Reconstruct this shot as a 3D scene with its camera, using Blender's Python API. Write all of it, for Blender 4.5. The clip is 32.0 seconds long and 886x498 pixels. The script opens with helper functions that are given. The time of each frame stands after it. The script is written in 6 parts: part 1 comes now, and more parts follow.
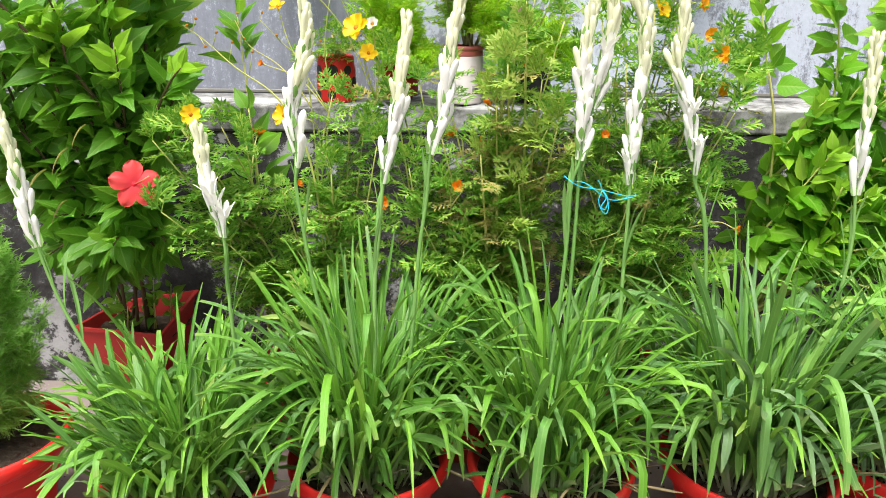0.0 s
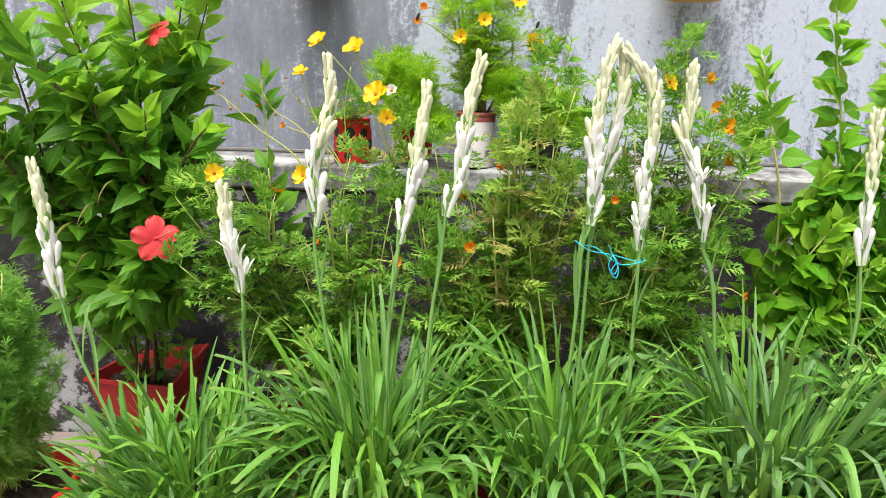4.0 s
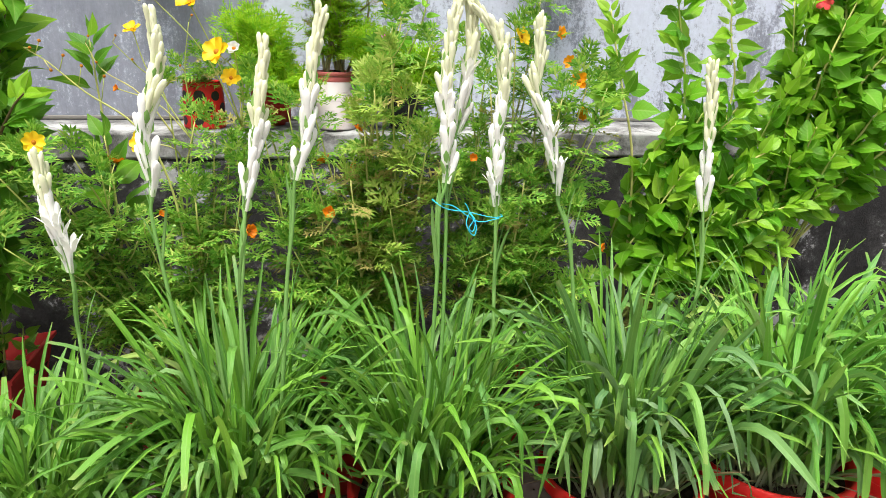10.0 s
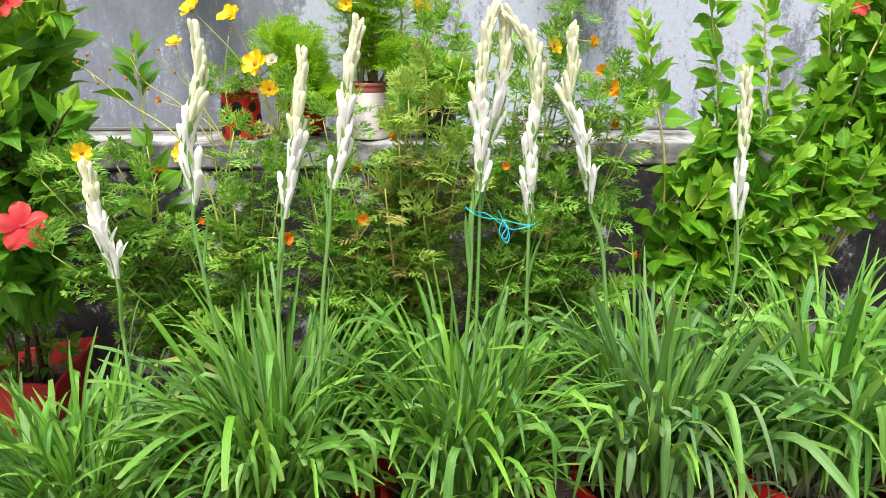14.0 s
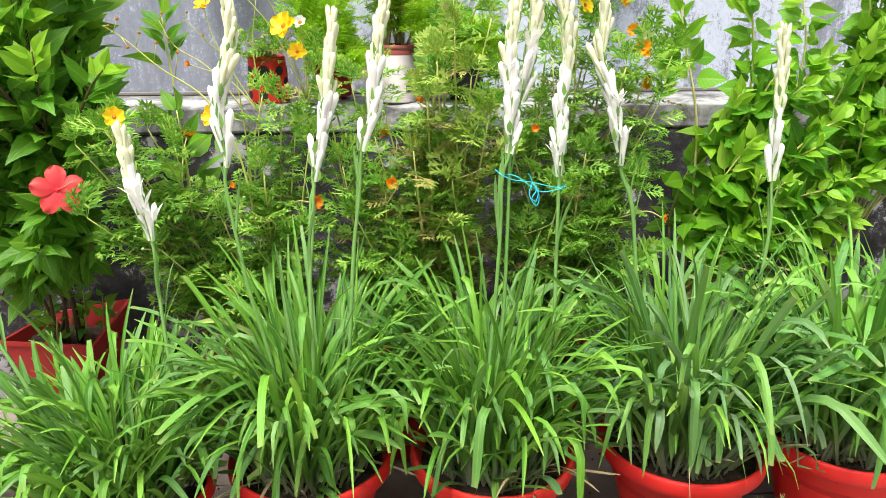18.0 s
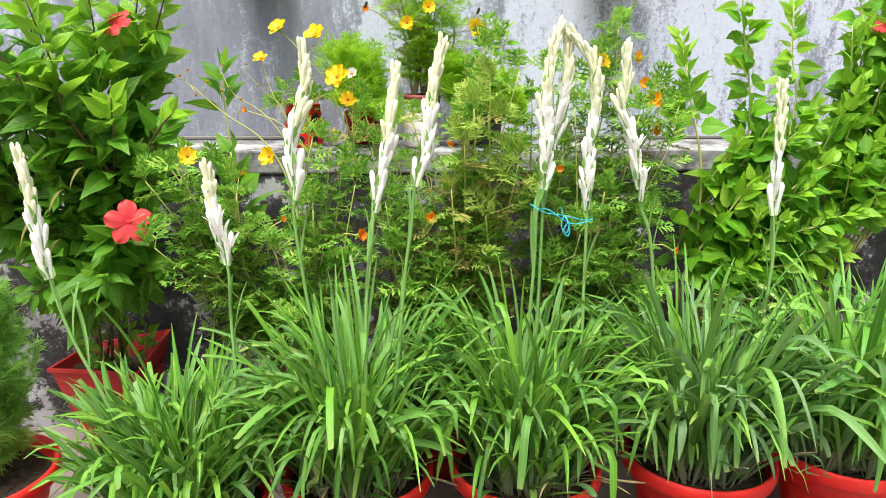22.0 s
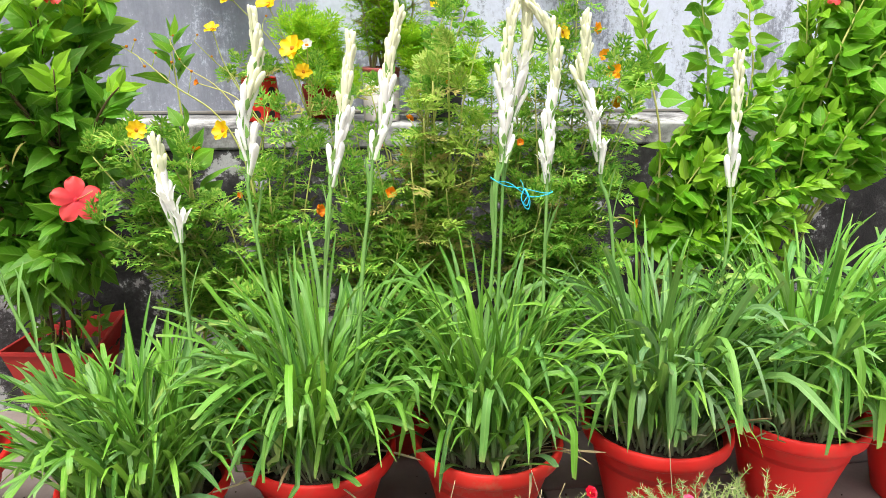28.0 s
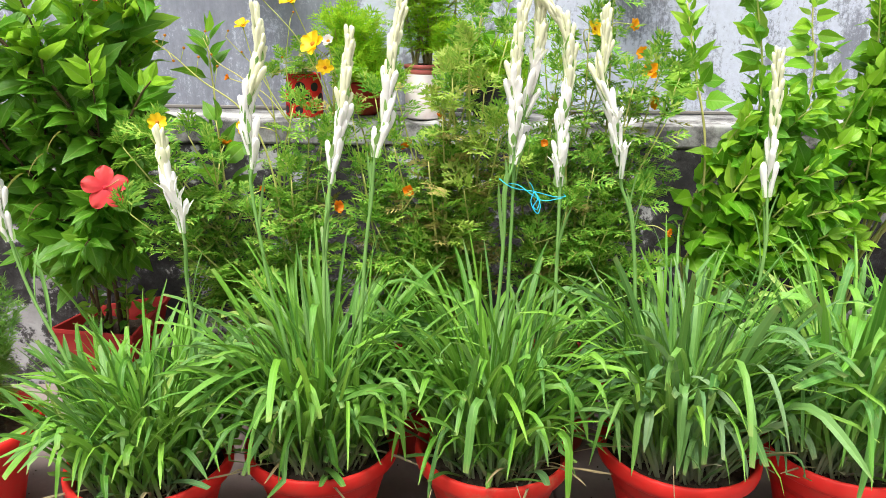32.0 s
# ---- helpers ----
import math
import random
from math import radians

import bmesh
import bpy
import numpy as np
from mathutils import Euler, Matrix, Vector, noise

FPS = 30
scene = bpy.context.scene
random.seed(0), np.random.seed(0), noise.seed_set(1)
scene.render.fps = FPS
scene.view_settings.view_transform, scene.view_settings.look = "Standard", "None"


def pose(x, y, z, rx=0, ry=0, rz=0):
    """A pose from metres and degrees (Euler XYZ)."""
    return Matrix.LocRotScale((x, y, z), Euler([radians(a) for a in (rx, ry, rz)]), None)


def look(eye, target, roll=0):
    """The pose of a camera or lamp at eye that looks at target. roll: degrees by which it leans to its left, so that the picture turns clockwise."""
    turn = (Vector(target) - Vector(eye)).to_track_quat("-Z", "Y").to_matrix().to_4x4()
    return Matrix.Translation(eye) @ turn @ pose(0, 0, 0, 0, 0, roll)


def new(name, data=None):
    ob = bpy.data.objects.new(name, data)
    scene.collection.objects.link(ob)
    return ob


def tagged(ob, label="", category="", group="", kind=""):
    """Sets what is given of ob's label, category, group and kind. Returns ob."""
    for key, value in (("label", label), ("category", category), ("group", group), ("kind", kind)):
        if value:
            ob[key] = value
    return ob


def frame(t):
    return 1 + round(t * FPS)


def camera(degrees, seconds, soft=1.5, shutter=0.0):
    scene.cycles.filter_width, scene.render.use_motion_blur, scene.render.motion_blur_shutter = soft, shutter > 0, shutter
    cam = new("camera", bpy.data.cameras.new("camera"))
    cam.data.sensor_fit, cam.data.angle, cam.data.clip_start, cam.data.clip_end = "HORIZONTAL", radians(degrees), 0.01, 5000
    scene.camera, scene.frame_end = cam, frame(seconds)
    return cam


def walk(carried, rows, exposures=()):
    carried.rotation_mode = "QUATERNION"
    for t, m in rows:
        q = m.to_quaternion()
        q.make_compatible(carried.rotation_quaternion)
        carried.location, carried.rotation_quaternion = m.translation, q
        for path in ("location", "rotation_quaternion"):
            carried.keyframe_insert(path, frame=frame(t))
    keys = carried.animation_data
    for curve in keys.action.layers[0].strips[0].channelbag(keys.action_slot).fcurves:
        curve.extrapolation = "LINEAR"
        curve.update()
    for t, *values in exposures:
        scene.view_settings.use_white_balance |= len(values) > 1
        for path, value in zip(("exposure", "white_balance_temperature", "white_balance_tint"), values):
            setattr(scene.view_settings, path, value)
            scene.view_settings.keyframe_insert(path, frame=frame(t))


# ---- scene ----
cam = camera(64.4, 32.0, soft=0.8)
METRES, EYE, TILT, LEAN, TURN = 0.8, 1.12, -19.5, -0.5, 0.0
ROWS = [
    (0.0, 0.0, 0.0, 0.0, 0.0, 0.0, -0.0),
    (0.5, -0.0031, -0.0134, 0.0123, -0.67, 4.31, 0.82),
    (1.0, -0.0069, -0.0262, 0.0079, -0.98, 5.22, 0.58),
    (1.5, -0.007, -0.0236, 0.0091, -0.74, 4.85, 0.86),
    (2.0, -0.0178, -0.0293, 0.0039, -0.37, 4.67, -0.0),
    (2.5, -0.0218, -0.0357, -0.0028, 1.27, 4.05, -1.01),
    (3.0, -0.0208, -0.0433, 0.0029, 0.8, 5.0, -1.34),
    (3.5, -0.0164, -0.0389, 0.0039, 1.01, 4.94, -0.82),
    (4.0, -0.0196, -0.036, 0.0027, 0.33, 4.75, -1.3),
    (4.5, -0.0177, -0.0353, 0.0042, 0.05, 5.0, -0.5),
    (6.5, -0.0212, -0.0308, 0.0077, 0.38, 5.52, -0.68),
    (7.0, -0.0166, -0.0368, 0.007, 1.5, 5.15, -0.49),
    (7.5, -0.0151, -0.028, 0.0063, 1.36, 3.99, -0.78),
    (8.0, -0.0105, -0.014, 0.0004, -0.03, 2.98, -0.8),
    (8.5, -0.0003, 0.0075, 0.0001, -1.93, 1.47, 0.06),
    (9.0, 0.0244, 0.0107, 0.0053, -4.74, 1.66, 0.46),
    (9.5, 0.0493, 0.0064, -0.0021, -7.89, 2.21, 1.67),
    (10.0, 0.0557, 0.0075, -0.0035, -8.53, 1.94, 2.17),
    (10.5, 0.0554, 0.0058, -0.0078, -7.73, 1.82, 2.21),
    (11.0, 0.0532, 0.0047, -0.0086, -7.6, 1.84, 2.12),
    (11.5, 0.0523, 0.0017, -0.0037, -7.68, 1.69, 2.11),
    (12.0, 0.0593, -0.0051, -0.0033, -7.43, 2.21, 2.35),
    (12.5, 0.0548, -0.0064, -0.001, -7.28, 3.18, 2.22),
    (13.0, 0.0535, -0.0068, -0.0003, -6.94, 3.15, 2.24),
    (13.5, 0.0491, -0.0069, -0.0012, -6.61, 2.87, 2.23),
    (14.0, 0.0427, -0.0109, -0.0085, -6.17, 2.78, 2.02),
    (14.5, 0.0358, -0.0087, -0.0172, -4.69, 0.76, 1.64),
    (16.5, 0.039, -0.01, -0.0128, -4.63, 1.55, 2.25),
    (17.0, 0.0322, -0.0123, -0.0242, -4.35, 0.43, 2.58),
    (17.5, 0.0279, -0.011, -0.0302, -3.91, -0.55, 2.13),
    (18.0, 0.0266, -0.0115, -0.0166, -4.33, 0.11, 1.98),
    (18.5, 0.0087, -0.0246, -0.0422, -2.81, 0.83, 2.18),
    (19.0, -0.0346, -0.0338, -0.0522, 0.44, -0.25, 1.29),
    (19.5, -0.0822, -0.067, -0.0655, 0.99, -3.19, 1.72),
    (20.0, -0.1348, -0.1162, -0.0757, -0.39, -2.66, 0.97),
    (20.5, -0.1476, -0.139, -0.0813, -2.67, -1.37, 1.36),
    (21.0, -0.1524, -0.1517, -0.0575, -4.11, 1.69, 1.63),
    (21.5, -0.1442, -0.1672, -0.0677, -5.01, 3.74, 1.9),
    (22.0, -0.1374, -0.176, -0.0708, -5.72, 4.05, 1.96),
    (22.5, -0.1338, -0.1772, -0.0746, -6.18, 4.1, 2.45),
    (23.0, -0.131, -0.1764, -0.0868, -7.4, 3.46, 2.62),
    (23.5, -0.1297, -0.1713, -0.0786, -8.19, 3.34, 3.0),
    (24.0, -0.1277, -0.1599, -0.0832, -8.6, 2.06, 3.44),
    (24.5, -0.1304, -0.1447, -0.0823, -8.64, 1.56, 2.73),
    (25.0, -0.1339, -0.1346, -0.0554, -9.06, 1.91, 2.46),
    (25.5, -0.128, -0.144, -0.0653, -7.69, 2.33, 3.34),
    (27.5, -0.1205, -0.1559, -0.0769, -8.01, 2.04, 2.8),
    (28.0, -0.1214, -0.1585, -0.0771, -8.49, 2.07, 2.81),
    (28.5, -0.1191, -0.1689, -0.0786, -8.26, 2.42, 2.97),
    (29.0, -0.1148, -0.1702, -0.083, -8.07, 1.56, 3.35),
    (29.5, -0.1146, -0.1689, -0.082, -8.03, 1.67, 3.43),
    (30.0, -0.1201, -0.168, -0.0795, -8.21, 2.41, 3.17),
    (30.5, -0.1111, -0.1683, -0.0843, -9.14, 2.93, 3.02),
    (31.0, -0.054, -0.1437, -0.067, -8.44, 2.61, 2.75),
    (31.5, 0.0423, -0.1296, -0.0506, -4.3, 3.36, 0.76),
    (32.0, 0.1173, -0.1316, -0.0742, -0.6, 2.18, -0.08),
]
walk(cam, [(t, pose(0, 0, EYE, TILT, LEAN, TURN) @ pose(METRES * x, METRES * y, METRES * z, 90 + pitch, roll, yaw)) for t, x, y, z, yaw, pitch, roll in ROWS],
     [(0.0, 1.01), (1.5, 0.87), (7.0, 0.79), (9.0, 0.87), (14.0, 0.86), (18.0, 1.05), (19.5, 1.23), (20.5, 1.3), (21.5, 1.09), (23.0, 0.95), (24.0, 1.0), (26.0, 1.05), (30.0, 1.06), (32.0, 1.0)])

# ---- light ----
world = bpy.data.worlds.new("sky")
scene.world = world
world.use_nodes = True
wn, wl = world.node_tree.nodes, world.node_tree.links
sky = wn.new("ShaderNodeTexSky")
sky.sky_type, sky.sun_disc = "NISHITA", False
sky.sun_elevation, sky.sun_rotation = radians(70), radians(200)
sky.dust_density, sky.air_density = 4.0, 1.0
soft = wn.new("ShaderNodeHueSaturation")
soft.inputs["Saturation"].default_value = 0.25
wl.new(sky.outputs[0], soft.inputs["Color"])
wl.new(soft.outputs[0], wn["Background"].inputs["Color"])
wn["Background"].inputs["Strength"].default_value = 0.115
sun = new("sun", bpy.data.lights.new("sun", "SUN"))
sun.data.energy, sun.data.angle, sun.data.color = 3.5, radians(30), (1.0, 0.97, 0.9)
sun.matrix_world = look((-1.0, -0.3, 5.5), (0.0, 1.3, 0.3))


# ---- materials ----
def material(name, rough=0.5, spec=0.5):
    m = bpy.data.materials.new(name)
    m.use_nodes = True
    b = m.node_tree.nodes["Principled BSDF"]
    b.inputs["Roughness"].default_value = rough
    b.inputs["Specular IOR Level"].default_value = spec
    return m, m.node_tree.nodes, m.node_tree.links, b


def ramp(n, stops):
    r = n.new("ShaderNodeValToRGB")
    e = r.color_ramp.elements
    while len(e) < len(stops):
        e.new(0.5)
    for el, (p, c) in zip(e, stops):
        el.position, el.color = p, (*c, 1)
    return r


def noise_tex(n, l, scale, detail=4.0, coord="Object", stretch=(1, 1, 1), rough=0.55):
    tc, mp, t = n.new("ShaderNodeTexCoord"), n.new("ShaderNodeMapping"), n.new("ShaderNodeTexNoise")
    mp.inputs["Scale"].default_value = stretch
    l.new(n.new("ShaderNodeNewGeometry").outputs["Position"] if coord == "World" else tc.outputs[coord], mp.inputs["Vector"])
    l.new(mp.outputs[0], t.inputs["Vector"])
    t.inputs["Scale"].default_value, t.inputs["Detail"].default_value, t.inputs["Roughness"].default_value = scale, detail, rough
    return t


def mix(n, l, fac, a, b, mode="MIX"):
    x = n.new("ShaderNodeMix")
    x.data_type, x.blend_type = "RGBA", mode
    for sock, v in ((x.inputs[0], fac), (x.inputs[6], a), (x.inputs[7], b)):
        if isinstance(v, (int, float)):
            sock.default_value = v
        elif isinstance(v, tuple):
            sock.default_value = (*v, 1)
        else:
            l.new(v, sock)
    return x.outputs[2]


def bump(n, l, b, height, strength=0.3, dist=0.004):
    u = n.new("ShaderNodeBump")
    u.inputs["Strength"].default_value, u.inputs["Distance"].default_value = strength, dist
    l.new(height, u.inputs["Height"])
    l.new(u.outputs[0], b.inputs["Normal"])


def leafy(name, colours, rough=0.5, through_light=0.3, source="object", vein=0.25, spec=0.25, veined=False):
    """Thin green tissue: colour by piece, fine mottling, some light let through."""
    m, n, l, b = material(name, rough, spec)
    if source == "object":
        pick = n.new("ShaderNodeObjectInfo").outputs["Random"]
    else:
        pick = n.new("ShaderNodeNewGeometry").outputs["Random Per Island"]
    k = len(colours) - 1
    r = ramp(n, [(i / k, c) for i, c in enumerate(colours)])
    l.new(pick, r.inputs[0])
    t = noise_tex(n, l, 38.0, 3.0)
    dark = mix(n, l, vein, r.outputs[0], (0.02, 0.05, 0.01), "MIX")
    col = mix(n, l, t.outputs[0], r.outputs[0], dark)
    relief = t.outputs[0]
    if veined:
        # pale midrib and side veins that run obliquely to the edge
        uv, sep = n.new("ShaderNodeUVMap"), n.new("ShaderNodeSeparateXYZ")
        l.new(uv.outputs[0], sep.inputs[0])

        def calc(op, a, c):
            q = n.new("ShaderNodeMath")
            q.operation = op
            for sock, v in ((q.inputs[0], a), (q.inputs[1], c)):
                if isinstance(v, (int, float)):
                    sock.default_value = v
                else:
                    l.new(v, sock)
            return q.outputs[0]

        off = calc("ABSOLUTE", calc("SUBTRACT", sep.outputs[0], 0.5), 0.0)
        wave = calc("SINE", calc("MULTIPLY", calc("SUBTRACT", sep.outputs[1], calc("MULTIPLY", off, 0.55)), 44.0), 0.0)
        lines = ramp(n, [(0.8, (0, 0, 0)), (0.98, (0.13, 0.13, 0.13))])
        l.new(wave, lines.inputs[0])
        rib = ramp(n, [(0.02, (0.4, 0.4, 0.4)), (0.06, (0, 0, 0))])
        l.new(off, rib.inputs[0])
        col = mix(n, l, lines.outputs[0], col, (0.35, 0.55, 0.1))
        col = mix(n, l, rib.outputs[0], col, (0.4, 0.58, 0.14))
        relief = calc("ADD", t.outputs[0], calc("MULTIPLY", wave, -0.3))
    l.new(col, b.inputs["Base Color"])
    tr, ms = n.new("ShaderNodeBsdfTranslucent"), n.new("ShaderNodeMixShader")
    bright = mix(n, l, 0.35, col, (0.35, 0.55, 0.06), "MIX")
    l.new(bright, tr.inputs["Color"])
    ms.inputs[0].default_value = through_light
    l.new(b.outputs[0], ms.inputs[1])
    l.new(tr.outputs[0], ms.inputs[2])
    l.new(ms.outputs[0], n["Material Output"].inputs[0])
    bump(n, l, b, relief, 0.3 if veined else 0.15, 0.002)
    return m




def strap(name, colours, islands=False):
    """Long channelled leaf: paler midrib and base, parallel veins, a soft waxy sheen."""
    m, n, l, b = material(name, 0.42, 0.32)
    k = len(colours) - 1
    r = ramp(n, [(i / k, c) for i, c in enumerate(colours)])
    l.new(n.new("ShaderNodeNewGeometry").outputs["Random Per Island"] if islands else n.new("ShaderNodeObjectInfo").outputs["Random"], r.inputs[0])
    uv, sep = n.new("ShaderNodeUVMap"), n.new("ShaderNodeSeparateXYZ")
    l.new(uv.outputs[0], sep.inputs[0])
    basef = ramp(n, [(0.0, (0.9, 0.9, 0.9)), (0.12, (0.6, 0.6, 0.6)), (0.28, (0, 0, 0))])
    l.new(sep.outputs[1], basef.inputs[0])
    col = mix(n, l, basef.outputs[0], r.outputs[0], (0.46, 0.45, 0.31))
    rib = ramp(n, [(0.40, (0, 0, 0)), (0.49, (0.4, 0.4, 0.4)), (0.51, (0.4, 0.4, 0.4)), (0.60, (0, 0, 0))])
    l.new(sep.outputs[0], rib.inputs[0])
    col = mix(n, l, rib.outputs[0], col, (0.28, 0.46, 0.12))
    tip = ramp(n, [(0.95, (0, 0, 0)), (1.0, (0.35, 0.35, 0.35))])
    l.new(sep.outputs[1], tip.inputs[0])
    col = mix(n, l, tip.outputs[0], col, (0.4, 0.36, 0.14))
    t = noise_tex(n, l, 22.0, 4.0)
    col = mix(n, l, t.outputs[0], mix(n, l, 0.22, col, (0.03, 0.1, 0.02)), col)
    l.new(col, b.inputs["Base Color"])
    mp, veins = n.new("ShaderNodeMapping"), n.new("ShaderNodeTexNoise")
    mp.inputs["Scale"].default_value = (26, 1.2, 1)
    l.new(uv.outputs[0], mp.inputs[0])
    l.new(mp.outputs[0], veins.inputs["Vector"])
    veins.inputs["Scale"].default_value = 1.0
    bump(n, l, b, veins.outputs[0], 0.35, 0.002)
    tr, ms = n.new("ShaderNodeBsdfTranslucent"), n.new("ShaderNodeMixShader")
    l.new(mix(n, l, 0.3, col, (0.4, 0.6, 0.08)), tr.inputs["Color"])
    ms.inputs[0].default_value = 0.27
    l.new(b.outputs[0], ms.inputs[1])
    l.new(tr.outputs[0], ms.inputs[2])
    l.new(ms.outputs[0], n["Material Output"].inputs[0])
    return m


M_BLADE = strap("strap_leaf", [(0.053, 0.163, 0.021), (0.097, 0.271, 0.026), (0.156, 0.369, 0.033), (0.114, 0.271, 0.069), (0.218, 0.457, 0.042), (0.071, 0.206, 0.034), (0.230, 0.402, 0.129)])
M_BLADE_BLUE = strap("strap_leaf_bluish", [(0.056, 0.158, 0.036), (0.100, 0.253, 0.048), (0.160, 0.337, 0.062), (0.124, 0.263, 0.110), (0.209, 0.409, 0.076), (0.082, 0.210, 0.053), (0.258, 0.389, 0.203)])
M_BLADE_LIGHT = strap("light_strap_leaf", [(0.059, 0.195, 0.028), (0.106, 0.309, 0.036), (0.168, 0.413, 0.044), (0.115, 0.309, 0.074), (0.243, 0.502, 0.067), (0.084, 0.251, 0.046), (0.263, 0.470, 0.160)])
# each half-blade draws its own tone, imitating light and shade across the fold
M_BLADE_FINE = strap("fine_strap_leaf", [(0.066, 0.192, 0.022), (0.116, 0.303, 0.029), (0.183, 0.404, 0.039), (0.248, 0.470, 0.066)], True)
M_BLADE_PALE = strap("strap_leaf_pale", [(0.212, 0.407, 0.070), (0.289, 0.466, 0.080), (0.391, 0.504, 0.140)])
M_STALK = leafy("flower_stalk", [(0.17, 0.36, 0.085), (0.25, 0.45, 0.13)], 0.45, 0.05)
M_SHEATH = leafy("leaf_sheath", [(0.42, 0.44, 0.26), (0.5, 0.47, 0.34), (0.3, 0.38, 0.18)], 0.6, 0.1)
M_BRACT = leafy("bract", [(0.2, 0.42, 0.09), (0.3, 0.5, 0.14)], 0.45, 0.15)
M_HIB = leafy("glossy_leaf", [(0.073, 0.253, 0.022), (0.133, 0.379, 0.020), (0.221, 0.505, 0.020), (0.087, 0.312, 0.024), (0.177, 0.446, 0.022), (0.317, 0.598, 0.039)], 0.42, 0.5, spec=0.4, veined=True)
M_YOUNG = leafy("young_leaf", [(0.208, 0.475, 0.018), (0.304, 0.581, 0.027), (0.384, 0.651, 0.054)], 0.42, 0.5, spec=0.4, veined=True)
M_LIME = leafy("lime_leaf", [(0.092, 0.311, 0.013), (0.168, 0.453, 0.016), (0.259, 0.566, 0.020), (0.125, 0.395, 0.016)], 0.45, 0.5, spec=0.3, veined=True)
M_FERN = leafy("feathery_leaf", [(0.093, 0.286, 0.030), (0.184, 0.451, 0.049), (0.313, 0.545, 0.069), (0.485, 0.616, 0.124)], 0.55, 0.4, "island")
M_FERN_BRIGHT = leafy("bright_feathery_leaf", [(0.274, 0.589, 0.025), (0.456, 0.786, 0.031), (0.656, 0.800, 0.055)], 0.5, 0.55, "island")
M_FERN_GOLD = leafy("yellowing_leaf", [(0.223, 0.411, 0.050), (0.343, 0.498, 0.069), (0.465, 0.541, 0.119)], 0.55, 0.4, "island")
M_FERN_DRY = leafy("yellowed_leaf", [(0.38, 0.33, 0.09), (0.45, 0.36, 0.12), (0.27, 0.29, 0.07)], 0.7, 0.2, "island")
M_KOCHIA = leafy("needle_leaf", [(0.238, 0.538, 0.084), (0.362, 0.692, 0.131), (0.529, 0.800, 0.244)], 0.55, 0.55, "island")
M_PORT = leafy("succulent_leaf", [(0.228, 0.352, 0.077), (0.361, 0.440, 0.154), (0.513, 0.475, 0.286), (0.142, 0.299, 0.055), (0.342, 0.334, 0.154)], 0.5, 0.2, "island")
M_STEM = leafy("green_stem", [(0.386, 0.460, 0.105), (0.618, 0.569, 0.197)], 0.6, 0.05)
M_STRAW = leafy("dry_straw", [(0.42, 0.33, 0.17), (0.5, 0.42, 0.26), (0.3, 0.22, 0.11)], 0.8, 0.1)
M_TWIG = leafy("brown_twig", [(0.1, 0.065, 0.035), (0.15, 0.1, 0.05)], 0.8, 0.0)
M_OLDLEAF = leafy("old_leaf", [(0.2, 0.17, 0.05), (0.28, 0.22, 0.07)], 0.5, 0.25)


def petal(name, tip, base, rough=0.5, length=0.02, glow=0.35):
    m, n, l, b = material(name, rough, 0.3)
    tc, sep = n.new("ShaderNodeTexCoord"), n.new("ShaderNodeSeparateXYZ")
    l.new(tc.outputs["Object"], sep.inputs[0])
    ln = n.new("ShaderNodeVectorMath")
    ln.operation = "LENGTH"
    l.new(tc.outputs["Object"], ln.inputs[0])
    mr = n.new("ShaderNodeMapRange")
    mr.inputs["From Max"].default_value = length
    l.new(ln.outputs["Value"], mr.inputs["Value"])
    t = noise_tex(n, l, 120.0, 3.0)
    col = mix(n, l, mr.outputs[0], base, tip)
    col = mix(n, l, 0.25, col, mix(n, l, t.outputs[0], col, tuple(0.75 * v for v in tip)))
    l.new(col, b.inputs["Base Color"])
    tr, ms = n.new("ShaderNodeBsdfTranslucent"), n.new("ShaderNodeMixShader")
    l.new(col, tr.inputs["Color"])
    ms.inputs[0].default_value = glow
    l.new(b.outputs[0], ms.inputs[1])
    l.new(tr.outputs[0], ms.inputs[2])
    l.new(ms.outputs[0], n["Material Output"].inputs[0])
    bump(n, l, b, t.outputs[0], 0.3, 0.002)
    return m


M_WHITE = petal("white_petal", (0.93, 0.92, 0.87), (0.72, 0.8, 0.54), 0.45, 0.014, 0.18)
M_CREAM = petal("cream_bud", (0.83, 0.84, 0.58), (0.58, 0.68, 0.32), 0.45, 0.014, 0.2)
M_RED = petal("red_petal", (0.95, 0.1, 0.1), (0.8, 0.03, 0.06), 0.5, 0.045, 0.5)
M_YELLOW = petal("yellow_petal", (0.93, 0.66, 0.018), (0.88, 0.5, 0.008), 0.5, 0.02)
M_ORANGE = petal("orange_petal", (0.85, 0.27, 0.008), (0.75, 0.17, 0.004), 0.5, 0.02)
M_AMBER = petal("amber_petal", (0.92, 0.43, 0.01), (0.85, 0.3, 0.006), 0.5, 0.02)
M_PINK = petal("pink_petal", (0.85, 0.1, 0.28), (0.8, 0.35, 0.4), 0.5, 0.016)
M_CRIMSON = petal("crimson_petal", (0.7, 0.01, 0.04), (0.6, 0.02, 0.05), 0.5, 0.016)
M_LEMON = petal("lemon_petal", (0.85, 0.78, 0.28), (0.8, 0.65, 0.1), 0.5, 0.016)
M_SNOW = petal("snow_petal", (0.85, 0.85, 0.84), (0.8, 0.8, 0.6), 0.5, 0.016)
M_LILAC = petal("lilac_petal", (0.62, 0.18, 0.5), (0.5, 0.1, 0.35), 0.5, 0.016)
M_EYE = petal("flower_eye", (0.6, 0.25, 0.01), (0.35, 0.12, 0.01), 0.7, 0.006)


